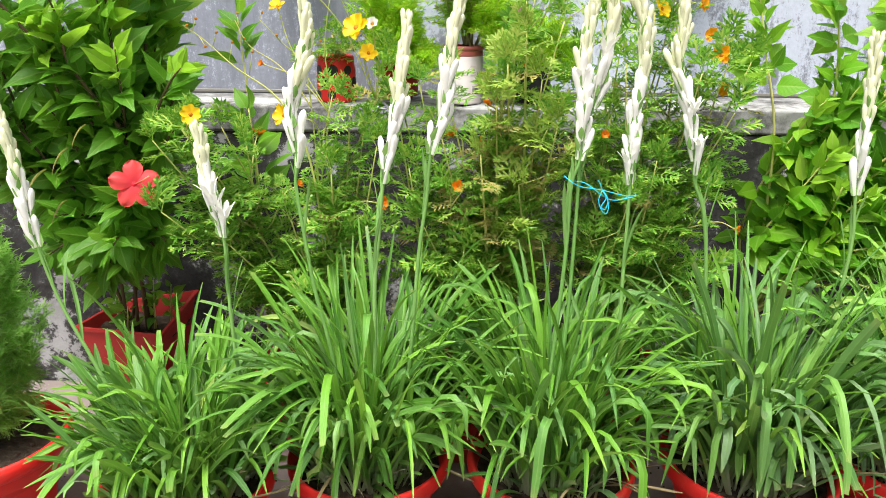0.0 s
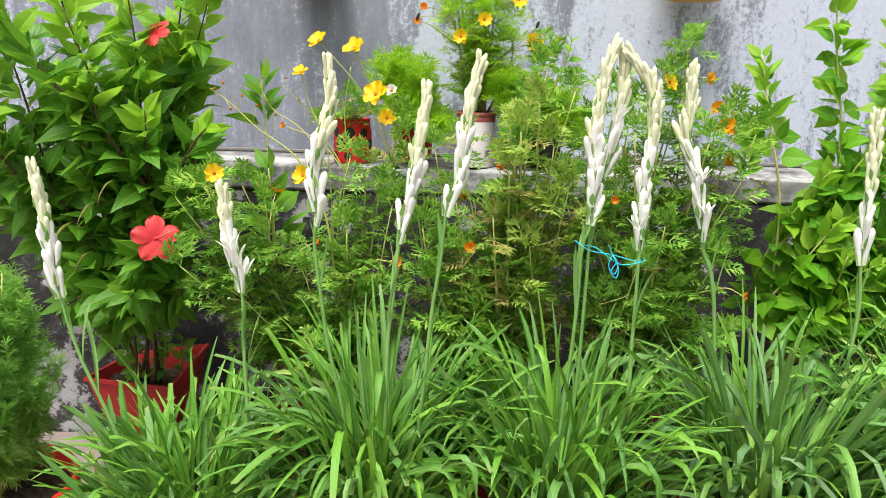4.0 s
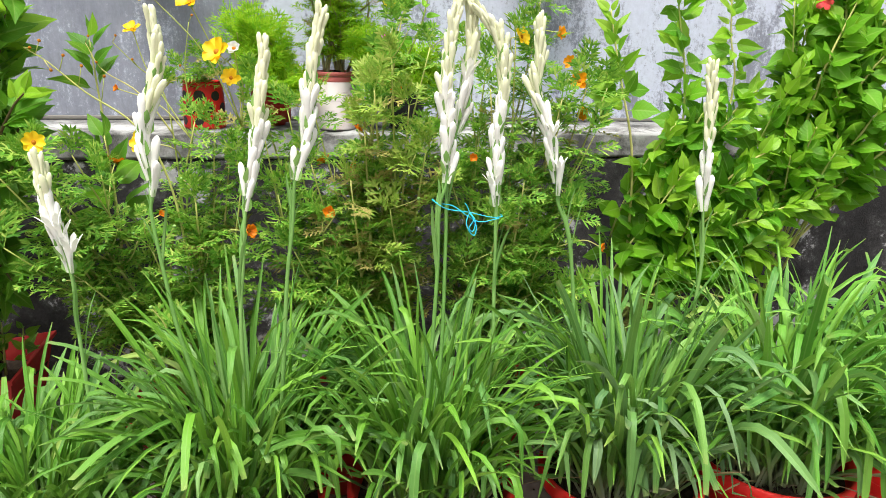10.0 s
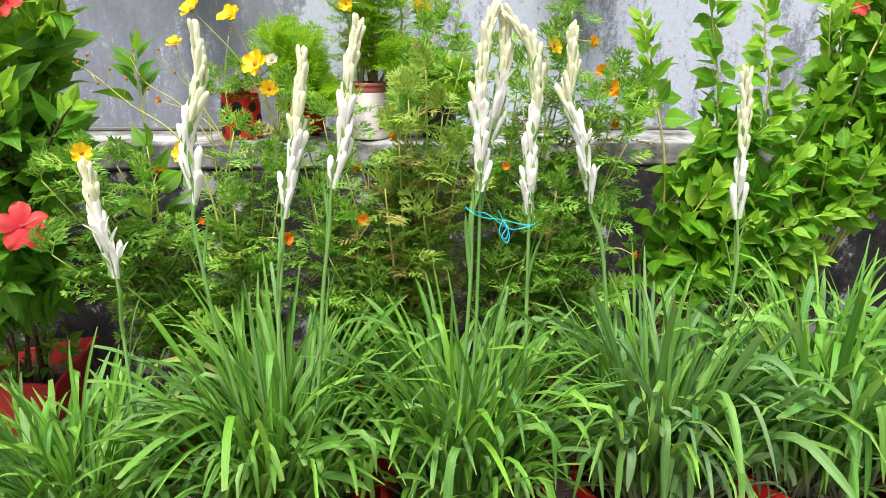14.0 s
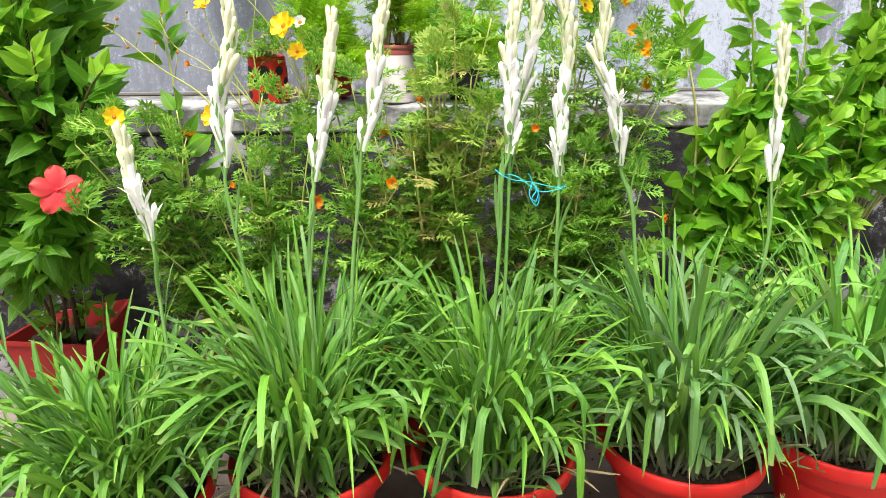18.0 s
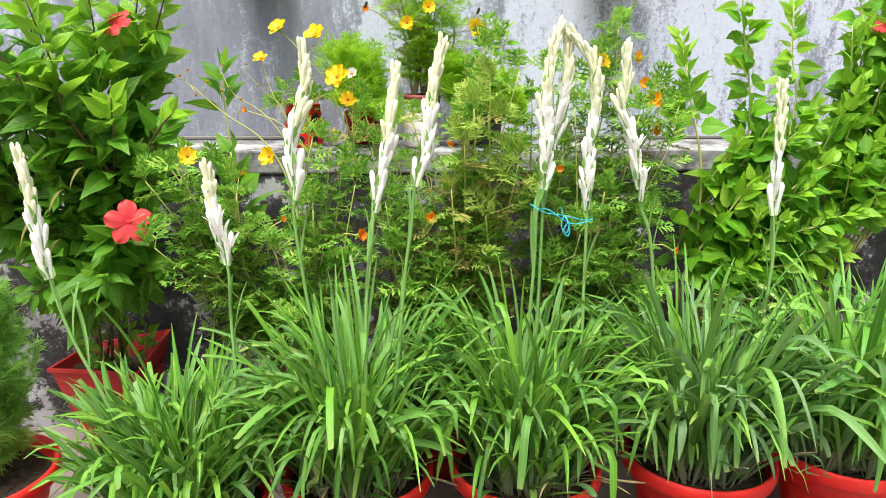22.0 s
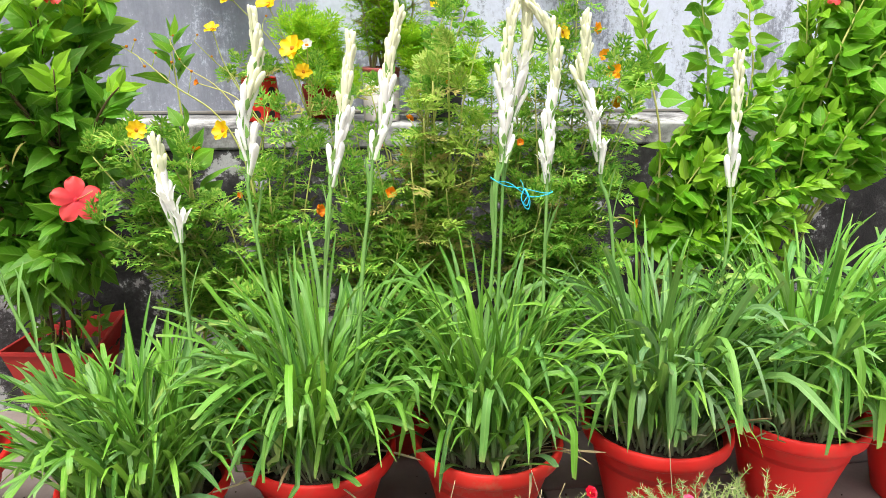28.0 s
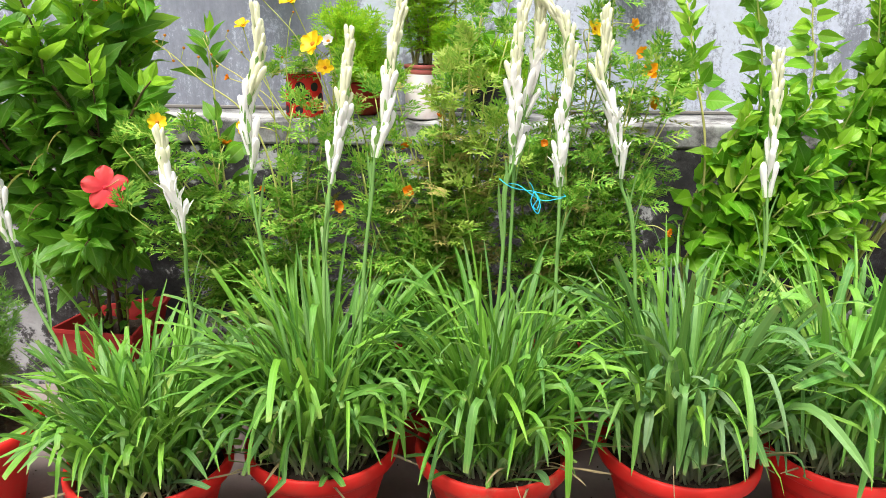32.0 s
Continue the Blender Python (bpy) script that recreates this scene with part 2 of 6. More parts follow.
def plastic(name, colour, dirt=(0.25, 0.2, 0.12), amount=0.35, rough=0.42):
    m, n, l, b = material(name, rough, 0.22)
    t = noise_tex(n, l, 9.0, 6.0, rough=0.7)
    f = noise_tex(n, l, 70.0, 4.0)
    r = ramp(n, [(0.55, (0, 0, 0)), (0.75, (amount, amount, amount))])
    l.new(t.outputs[0], r.inputs[0])
    col = mix(n, l, r.outputs[0], colour, dirt)
    col = mix(n, l, f.outputs[0], col, mix(n, l, 0.14, col, dirt))
    l.new(col, b.inputs["Base Color"])
    rr = n.new("ShaderNodeMapRange")
    rr.inputs["To Min"].default_value, rr.inputs["To Max"].default_value = rough - 0.07, rough + 0.2
    l.new(t.outputs[0], rr.inputs["Value"])
    l.new(rr.outputs[0], b.inputs["Roughness"])
    bump(n, l, b, f.outputs[0], 0.08, 0.002)
    return m


M_POT = plastic("red_plastic", (0.76, 0.016, 0.015), amount=0.22)
M_POT_DULL = plastic("dull_red_plastic", (0.42, 0.022, 0.018), amount=0.5)
M_POT_RUST = plastic("worn_red_plastic", (0.46, 0.022, 0.024), amount=0.4)
M_POT_DARK = plastic("dark_plastic", (0.03, 0.032, 0.045))
M_POT_YELLOW = plastic("yellow_plastic", (0.75, 0.36, 0.02))
M_TIN = plastic("white_tin", (0.64, 0.58, 0.59), (0.5, 0.3, 0.28), 0.55)
M_TIN_PINK = plastic("pink_tin_rim", (0.55, 0.13, 0.13))
M_PRINT = plastic("faded_print", (0.58, 0.46, 0.48), amount=0.2)
M_BLACK = plastic("black_paint", (0.012, 0.012, 0.014), amount=0.1)
M_CORD = plastic("cyan_cord", (0.02, 0.55, 0.75), amount=0.1, rough=0.5)
M_METAL = plastic("dull_wire", (0.2, 0.19, 0.18), rough=0.5)


def soil_material():
    m, n, l, b = material("soil", 0.95, 0.2)
    t = noise_tex(n, l, 60.0, 8.0, rough=0.7)
    r = ramp(n, [(0.3, (0.025, 0.018, 0.013)), (0.55, (0.07, 0.052, 0.038)), (0.75, (0.15, 0.115, 0.085))])
    l.new(t.outputs[0], r.inputs[0])
    l.new(r.outputs[0], b.inputs["Base Color"])
    bump(n, l, b, t.outputs[0], 0.9, 0.01)
    return m


def wall_upper_material():
    m, n, l, b = material("scraped_cement", 0.75, 0.3)
    big = noise_tex(n, l, 3.0, 5.0, stretch=(1.0, 1.0, 0.8), rough=0.65)
    streak = noise_tex(n, l, 17.0, 10.0, stretch=(1.0, 1.0, 0.28), rough=0.75)
    scratch = noise_tex(n, l, 120.0, 8.0, stretch=(0.7, 1.0, 0.6), rough=0.8)
    fine = noise_tex(n, l, 60.0, 6.0, rough=0.7)
    tc, sep = n.new("ShaderNodeTexCoord"), n.new("ShaderNodeSeparateXYZ")
    l.new(tc.outputs["Object"], sep.inputs[0])

    def calc(op, a, c):
        q = n.new("ShaderNodeMath")
        q.operation = op
        for sock, v in ((q.inputs[0], a), (q.inputs[1], c)):
            if isinstance(v, (int, float)):
                sock.default_value = v
            else:
                l.new(v, sock)
        return q.outputs[0]

    # more of the old white paint is left towards the right
    side = n.new("ShaderNodeMapRange")
    side.inputs["From Min"].default_value, side.inputs["From Max"].default_value = -0.6, 0.4
    side.inputs["To Min"].default_value, side.inputs["To Max"].default_value = -0.91, -0.755
    l.new(sep.outputs[0], side.inputs["Value"])
    left = calc("ADD", calc("MULTIPLY", big.outputs[0], 0.8), calc("MULTIPLY", streak.outputs[0], 0.85))
    left = calc("ADD", calc("ADD", left, calc("MULTIPLY", scratch.outputs[0], 0.95)), side.outputs[0])
    r = ramp(n, [(0.42, (0, 0, 0)), (0.5, (0.45, 0.45, 0.45)), (0.56, (1, 1, 1))])
    l.new(left, r.inputs[0])
    grey = ramp(n, [(0.35, (0.17, 0.18, 0.235)), (0.65, (0.3, 0.318, 0.4))])
    l.new(streak.outputs[0], grey.inputs[0])
    col = mix(n, l, r.outputs[0], grey.outputs[0], (0.63, 0.67, 0.82))
    col = mix(n, l, fine.outputs[0], mix(n, l, 0.5, col, (0.14, 0.14, 0.16)), mix(n, l, 0.12, col, (0.75, 0.77, 0.85)))
    l.new(col, b.inputs["Base Color"])
    bump(n, l, b, streak.outputs[0], 0.5, 0.006)
    return m


def wall_lower_material():
    """Old whitewash over dark damp masonry: flaked, with a black damp band along the middle."""
    m, n, l, b = material("damp_whitewash", 0.9, 0.2)
    big = noise_tex(n, l, 6.0, 12.0, rough=0.76)
    fine = noise_tex(n, l, 45.0, 6.0, rough=0.7)
    tc, sep = n.new("ShaderNodeTexCoord"), n.new("ShaderNodeSeparateXYZ")
    l.new(tc.outputs["Object"], sep.inputs[0])
    band = ramp(n, [(0.0, (0.62, 0.62, 0.62)), (0.26, (0.6, 0.6, 0.6)), (0.34, (0.45, 0.45, 0.45)), (0.6, (0.47, 0.47, 0.47)), (0.8, (0.53, 0.53, 0.53)), (1.0, (0.62, 0.62, 0.62))])
    mr = n.new("ShaderNodeMapRange")
    mr.inputs["From Max"].default_value = 0.85
    l.new(sep.outputs[2], mr.inputs["Value"])
    l.new(mr.outputs[0], band.inputs[0])
    a = n.new("ShaderNodeMath")
    a.operation = "ADD"
    side = n.new("ShaderNodeMapRange")
    side.inputs["From Min"].default_value, side.inputs["From Max"].default_value = -0.8, 0.9
    side.inputs["To Min"].default_value, side.inputs["To Max"].default_value = -0.52, -0.56
    l.new(sep.outputs[0], side.inputs["Value"])
    c = n.new("ShaderNodeMath")
    c.operation, c.inputs[1].default_value = "MULTIPLY_ADD", 1.9
    l.new(big.outputs[0], c.inputs[0])
    l.new(side.outputs[0], c.inputs[2])
    l.new(c.outputs[0], a.inputs[0])
    l.new(band.outputs[0], a.inputs[1])
    r = ramp(n, [(0.72, (0.02, 0.019, 0.02)), (0.87, (0.045, 0.043, 0.044)), (0.95, (0.1, 0.098, 0.1)), (0.975, (0.36, 0.36, 0.37)), (1.02, (0.48, 0.48, 0.49))])
    sc = n.new("ShaderNodeMath")
    sc.operation, sc.inputs[1].default_value = "MULTIPLY", 0.93
    l.new(a.outputs[0], sc.inputs[0])
    l.new(sc.outputs[0], r.inputs[0])
    col = mix(n, l, fine.outputs[0], mix(n, l, 0.35, r.outputs[0], (0.05, 0.05, 0.05)), r.outputs[0])
    l.new(col, b.inputs["Base Color"])
    bump(n, l, b, big.outputs[0], 0.9, 0.02)
    return m


def paving_material():
    m, n, l, b = material("paving", 0.8, 0.3)
    info = n.new("ShaderNodeObjectInfo")
    t = noise_tex(n, l, 3.0, 8.0, "World", rough=0.65)
    f = noise_tex(n, l, 80.0, 5.0, "World", rough=0.7)
    r = ramp(n, [(0.3, (0.19, 0.155, 0.145)), (0.6, (0.29, 0.245, 0.23)), (0.8, (0.38, 0.33, 0.31))])
    l.new(t.outputs[0], r.inputs[0])
    col = mix(n, l, f.outputs[0], mix(n, l, 0.3, r.outputs[0], (0.06, 0.05, 0.05)), r.outputs[0])
    v = ramp(n, [(0, (0.82, 0.8, 0.8)), (1, (1.1, 1.08, 1.05))])
    l.new(info.outputs["Random"], v.inputs[0])
    col = mix(n, l, 1.0, col, v.outputs[0], "MULTIPLY")
    l.new(col, b.inputs["Base Color"])
    bump(n, l, b, f.outputs[0], 0.25, 0.003)
    return m


def ledge_material():
    m, n, l, b = material("worn_whitewash", 0.9, 0.2)
    t = noise_tex(n, l, 7.0, 10.0, rough=0.75)
    f = noise_tex(n, l, 60.0, 5.0, rough=0.7)
    r = ramp(n, [(0.38, (0.06, 0.058, 0.06)), (0.47, (0.22, 0.215, 0.215)), (0.57, (0.42, 0.42, 0.42)), (0.7, (0.52, 0.52, 0.52))])
    l.new(t.outputs[0], r.inputs[0])
    l.new(mix(n, l, f.outputs[0], mix(n, l, 0.35, r.outputs[0], (0.1, 0.1, 0.09)), r.outputs[0]), b.inputs["Base Color"])
    bump(n, l, b, t.outputs[0], 0.5, 0.01)
    return m


M_LEDGE = ledge_material()
M_SOIL, M_WALL_UP, M_WALL_LOW, M_PAVE = soil_material(), wall_upper_material(), wall_lower_material(), paving_material()
M_GROUND = plastic("joint_mortar", (0.12, 0.105, 0.1), rough=0.85)


# ---- mesh helpers ----
def mesh(name, verts, faces, smooth=True):
    me = bpy.data.meshes.new(name)
    me.from_pydata([tuple(v) for v in verts], [], faces)
    if smooth:
        me.polygons.foreach_set("use_smooth", [True] * len(me.polygons))
    me.update()
    return me


def part(name, me, mat, parent, label="", m=None):
    """One mesh object under a thing or under a part; me is a mesh or (verts, faces)."""
    if isinstance(me, tuple):
        me = mesh(name, *me)
    if mat and not me.materials:
        me.materials.append(mat)
    ob = new(name, me)
    ob.parent = parent
    if m is not None:
        ob.matrix_basis = m
    if label:
        ob["label"] = label
    return ob


def thing(name, x, y, z, label, category, group=""):
    ob = new(name)
    ob.location = (x, y, z)
    ob.empty_display_size = 0.05
    return tagged(ob, label, category, group)


class Soup:
    """Collects many small pieces into one mesh."""

    def __init__(self):
        self.v, self.f = [], []

    def add(self, verts, faces, m=None):
        k = len(self.v)
        self.v.extend((m @ Vector(v)) if m is not None else v for v in verts)
        self.f.extend(tuple(i + k for i in q) for q in faces)

    def made(self):
        return self.v, self.f


def spline(points, steps=5):
    """Smooth line through the points."""
    p = [Vector(q) for q in points]
    p = [2 * p[0] - p[1]] + p + [2 * p[-1] - p[-2]]
    out = []
    for i in range(1, len(p) - 2):
        for k in range(steps):
            t = k / steps
            out.append(0.5 * (2 * p[i] + (p[i + 1] - p[i - 1]) * t + (2 * p[i - 1] - 5 * p[i] + 4 * p[i + 1] - p[i + 2]) * t * t + (3 * p[i] - p[i - 1] - 3 * p[i + 1] + p[i + 2]) * t ** 3))
    out.append(p[-2])
    return out


def tube(line, r0, r1, sides=6):
    verts, faces, n = [], [], len(line)
    for i, p in enumerate(line):
        d = (line[min(i + 1, n - 1)] - line[max(i - 1, 0)]).normalized()
        u = d.orthogonal().normalized() if i == 0 else (u - d * u.dot(d)).normalized()
        w = d.cross(u)
        r = r0 + (r1 - r0) * i / (n - 1)
        for k in range(sides):
            a = 2 * math.pi * k / sides
            verts.append(p + (u * math.cos(a) + w * math.sin(a)) * r)
    for i in range(n - 1):
        for k in range(sides):
            a, b = i * sides + k, i * sides + (k + 1) % sides
            faces.append((a, b, b + sides, a + sides))
    faces.append(tuple(range(sides - 1, -1, -1)))
    faces.append(tuple(range((n - 1) * sides, n * sides)))
    return verts, faces


def turned(profile, sides=40):
    """A closed turned form from (radius, height) pairs."""
    verts, faces, n = [], [], len(profile)
    for r, z in profile:
        for k in range(sides):
            a = 2 * math.pi * k / sides
            verts.append((r * math.cos(a), r * math.sin(a), z))
    for i in range(n - 1):
        for k in range(sides):
            a, b = i * sides + k, i * sides + (k + 1) % sides
            faces.append((a, b, b + sides, a + sides))
    if profile[0][0] > 0.001:
        faces.append(tuple(range(sides - 1, -1, -1)))
    if profile[-1][0] > 0.001:
        faces.append(tuple(range((n - 1) * sides, n * sides)))
    return verts, faces


def slab(x0, x1, y0, y1, z0, z1, bev=0.004):
    bm = bmesh.new()
    bmesh.ops.create_cube(bm, size=1, matrix=Matrix.Translation(((x0 + x1) / 2, (y0 + y1) / 2, (z0 + z1) / 2)) @ Matrix.Diagonal((x1 - x0, y1 - y0, z1 - z0, 1)))
    if bev:
        bmesh.ops.bevel(bm, geom=bm.edges[:], offset=bev, segments=2, affect="EDGES", profile=0.5)
    me = bpy.data.meshes.new("slab")
    bm.to_mesh(me)
    bm.free()
    return me


def aim(place, way, spin=0.0, size=1.0):
    """A pose at place whose z runs along way."""
    q = Vector(way).to_track_quat("Z", "Y")
    return Matrix.Translation(place) @ q.to_matrix().to_4x4() @ Matrix.Rotation(spin, 4, "Z") @ Matrix.Scale(size, 4)


rnd = random.Random(7)

# ---- structure ----
LEDGE, FRONT, BACK = 0.846, 1.93, 2.2
ground = tagged(part("ground", slab(-60, 60, -60, 60, -0.3, -0.012, 0), M_GROUND, None), "grey mortar ground under the paving slabs", "ground", kind="structure")


def rough_block(x0, x1, y0, y1, z0, z1, nx, nz, depth, lip=0.0):
    """A masonry block whose front and top edge are uneven."""
    verts, faces = [], []
    for j in range(nz + 1):
        for i in range(nx + 1):
            x, z = x0 + (x1 - x0) * i / nx, z0 + (z1 - z0) * j / nz
            p = Vector((x * 3.1, 0.7, z * 3.1))
            d = depth * (noise.noise(p) + 0.6 * noise.noise(p * 3.3) + 0.35 * noise.noise(p * 9.0))
            verts.append((x, y0 + d, z - (lip * abs(noise.noise(p * 4.0)) if j == nz else 0)))
    n = nx + 1
    faces += [(j * n + i, j * n + i + 1, (j + 1) * n + i + 1, (j + 1) * n + i) for j in range(nz) for i in range(nx)]
    b = len(verts)
    for j in (0, nz):
        for i in range(n):
            verts.append((x0 + (x1 - x0) * i / nx, y1, z1 if j else z0))
    for i in range(nx):
        faces.append((nz * n + i, nz * n + i + 1, b + n + i + 1, b + n + i))
        faces.append((i + 1, i, b + i, b + i + 1))
        faces.append((b + i + 1, b + i, b + n + i, b + n + i + 1))
    faces.append(tuple(j * n for j in range(nz, -1, -1)) + (b, b + n))
    faces.append(tuple(j * n + nx for j in range(nz + 1)) + (b + n + nx, b + nx))
    return mesh("block", verts, faces)


wall_low = tagged(part("wall_lower", rough_block(-3.2, 3.4, FRONT, BACK + 0.2, -0.05, LEDGE - 0.066, 330, 44, 0.012), M_WALL_LOW, None),
                  "dark damp masonry parapet with flaking whitewash", "wall", kind="structure")
wall_up = tagged(part("wall_upper", slab(-3.2, 3.4, BACK, BACK + 0.2, LEDGE - 0.02, 2.6, 0.006), M_WALL_UP, None),
                 "grey cement wall with scraped white paint", "wall", kind="structure")
tagged(part("ledge", rough_block(-3.2, 3.4, FRONT - 0.003, BACK - 0.003, LEDGE - 0.07, LEDGE, 420, 8, 0.012, 0.012), M_LEDGE, None),
       "worn whitewashed ledge along the wall", "ledge", kind="structure")
tagged(part("trim", slab(-3.2, 3.4, BACK - 0.012, BACK - 0.002, LEDGE + 0.002, LEDGE + 0.012, 0.002), M_METAL, None),
       "dark joint line where the wall meets the ledge", "trim", kind="structure")


# ---- pots ----
def pot_profile(r, h):
    """Flared plastic pot with a rolled lip, inside and out."""
    return [(0.0, 0.004), (r * 0.5, 0.004), (r * 0.53, 0.0), (r * 0.56, 0.006), (r * 0.715, h * 0.45), (r * 0.868, h - 0.046), (r * 0.88, h - 0.041), (r * 0.9, h - 0.039), (r * 0.96, h - 0.038), (r * 0.985, h - 0.034),
            (r * 0.998, h - 0.024), (r, h - 0.014), (r * 0.992, h - 0.005), (r * 0.97, h), (r * 0.935, h - 0.002), (r * 0.905, h - 0.012), (r * 0.875, h - 0.03), (r * 0.8, h - 0.09), (0.0, h - 0.095)]


def soil_disc(r, z, seed):
    g = random.Random(seed)
    verts, faces, rings, sides = [(0, 0, z + 0.012)], [], 7, 28
    for i in range(1, rings + 1):
        for k in range(sides):
            a, q = 2 * math.pi * k / sides, r * i / rings
            verts.append((q * math.cos(a), q * math.sin(a), z + 0.012 * (1 - (i / rings) ** 2) + g.uniform(-0.004, 0.005)))
    faces += [(0, 1 + k, 1 + (k + 1) % sides) for k in range(sides)]
    for i in range(rings - 1):
        for k in range(sides):
            a, b = 1 + i * sides + k, 1 + i * sides + (k + 1) % sides
            faces.append((a, a + sides, b + sides, b))
    return verts, faces


def clod_mesh():
    bm = bmesh.new()
    bmesh.ops.create_icosphere(bm, subdivisions=1, radius=1.0)
    for v in bm.verts:
        v.co *= 0.75 + 0.5 * noise.noise(v.co * 1.7)
    me = bpy.data.meshes.new("clod")
    bm.to_mesh(me)
    bm.free()
    me.materials.append(M_SOIL)
    return me


CLOD = clod_mesh()


def flower_pot(x, y, r, h, label, mat=None, group="", soil_depth=0.035, seed=0, z=0.0, clods=36):
    p = thing("flower_pot", x, y, z, label, "flower pot", group)
    part("pot_body", turned(pot_profile(r, h)), mat or M_POT, p)
    part("soil", soil_disc(r * 0.875, h - soil_depth, seed), M_SOIL, p, "dark crumbly potting soil")
    g = random.Random(seed + 50)
    s = Soup()
    for _ in range(clods):
        a, q = g.uniform(0, 6.28), r * g.uniform(0.1, 0.8)
        s.add([v.co for v in CLOD.vertices], [tuple(f.vertices) for f in CLOD.polygons],
              pose(q * math.cos(a), q * math.sin(a), h - soil_depth + 0.006, g.uniform(0, 360), g.uniform(0, 360), 0) @ Matrix.Scale(g.uniform(0.003, 0.0095), 4))
    if clods:
        tagged(part("loose_soil", s.made(), M_SOIL, p), kind="stuff")
    return p


POT_R, POT_H = 0.166, 0.25
ROW = "red pots in the front row"
flower_pot(-0.96, 1.272, POT_R, POT_H, "bright red plastic pot holding the needle-leaved bush", group=ROW, seed=1, clods=60)
flower_pot(-0.488, 1.15, POT_R, POT_H, "bright red plastic pot under a spreading tuberose clump", group=ROW, seed=2)
flower_pot(-0.144, 1.225, POT_R, POT_H, "bright red plastic pot with a rolled rim, tuberose inside", group=ROW, seed=3)
flower_pot(0.226, 1.21, POT_R * 1.02, POT_H, "red plastic pot with scuffed muddy rim, tuberose inside", group=ROW, seed=4, mat=plastic("scuffed_red_plastic", (0.76, 0.018, 0.016), (0.4, 0.3, 0.16), 0.65))
flower_pot(0.63, 1.215, POT_R * 1.04, POT_H, "bright red plastic pot below drooping tuberose leaves", group=ROW, seed=5)
flower_pot(0.985, 1.215, POT_R * 1.0, POT_H, "bright red plastic pot holding a tall flowerless tuberose", group=ROW, seed=6)
flower_pot(1.325, 1.175, POT_R * 1.0, POT_H, "bright red plastic pot at the end of the row", group=ROW, seed=7)
BACKROW = "dull red pots behind the front row"
for i, (bx, by, what) in enumerate(((-0.32, 1.62, "under feathery cosmos"), (0.06, 1.6, "under tall feathery cosmos"), (0.43, 1.62, "beneath the orange cosmos"), (0.8, 1.66, "beneath a lime-leaved shrub"), (1.2, 1.66, "beneath a second lime-leaved shrub"))):
    flower_pot(bx, by, 0.155, 0.24, "dull red plastic pot " + what, mat=M_POT_DULL, group=BACKROW, seed=10 + i, clods=0)


def square_pot(x, y, turn, size, h, label):
    """A four-sided flared planter, open on top."""
    p = thing("square_planter", x, y, 0.0, label, "flower pot")
    p.rotation_euler = (0, 0, radians(turn))
    levels = [(0.5, 0.0), (0.97, h - 0.012), (1.03, h - 0.01), (1.03, h), (0.96, h), (0.8, h - 0.09), (0.0, h - 0.095)]
    verts, faces = [], []
    for s, z in levels:
        for sx, sy in ((-1, -1), (1, -1), (1, 1), (-1, 1)):
            verts.append((sx * s * size / 2, sy * s * size * 0.4, z + (0.045 if sx > 0 and sy > 0 and z > h - 0.02 else -0.012 if sy > 0 and z > h - 0.02 else 0.0)))
    for i in range(len(levels) - 1):
        for k in range(4):
            a, b = i * 4 + k, i * 4 + (k + 1) % 4
            faces.append((a, b, b + 4, a + 4))
    faces.append((3, 2, 1, 0))
    part("planter_body", mesh("planter_body", verts, faces, False), M_POT_RUST, p)
    half, cells, gg, v = size * 0.458, 9, random.Random(21), []
    for j in range(cells + 1):
        for i in range(cells + 1):
            v.append(((2 * i / cells - 1) * half, (2 * j / cells - 1) * half * 0.8, h - 0.04 + gg.uniform(-0.006, 0.008)))
    part("soil", (v, [(j * 10 + i, j * 10 + i + 1, j * 10 + i + 11, j * 10 + i + 10) for j in range(cells) for i in range(cells)]), M_SOIL, p, "dark potting soil")
    return p


square_pot(-0.85, 1.808, -10, 0.254, 0.275, "dull red square planter under the hibiscus bush")


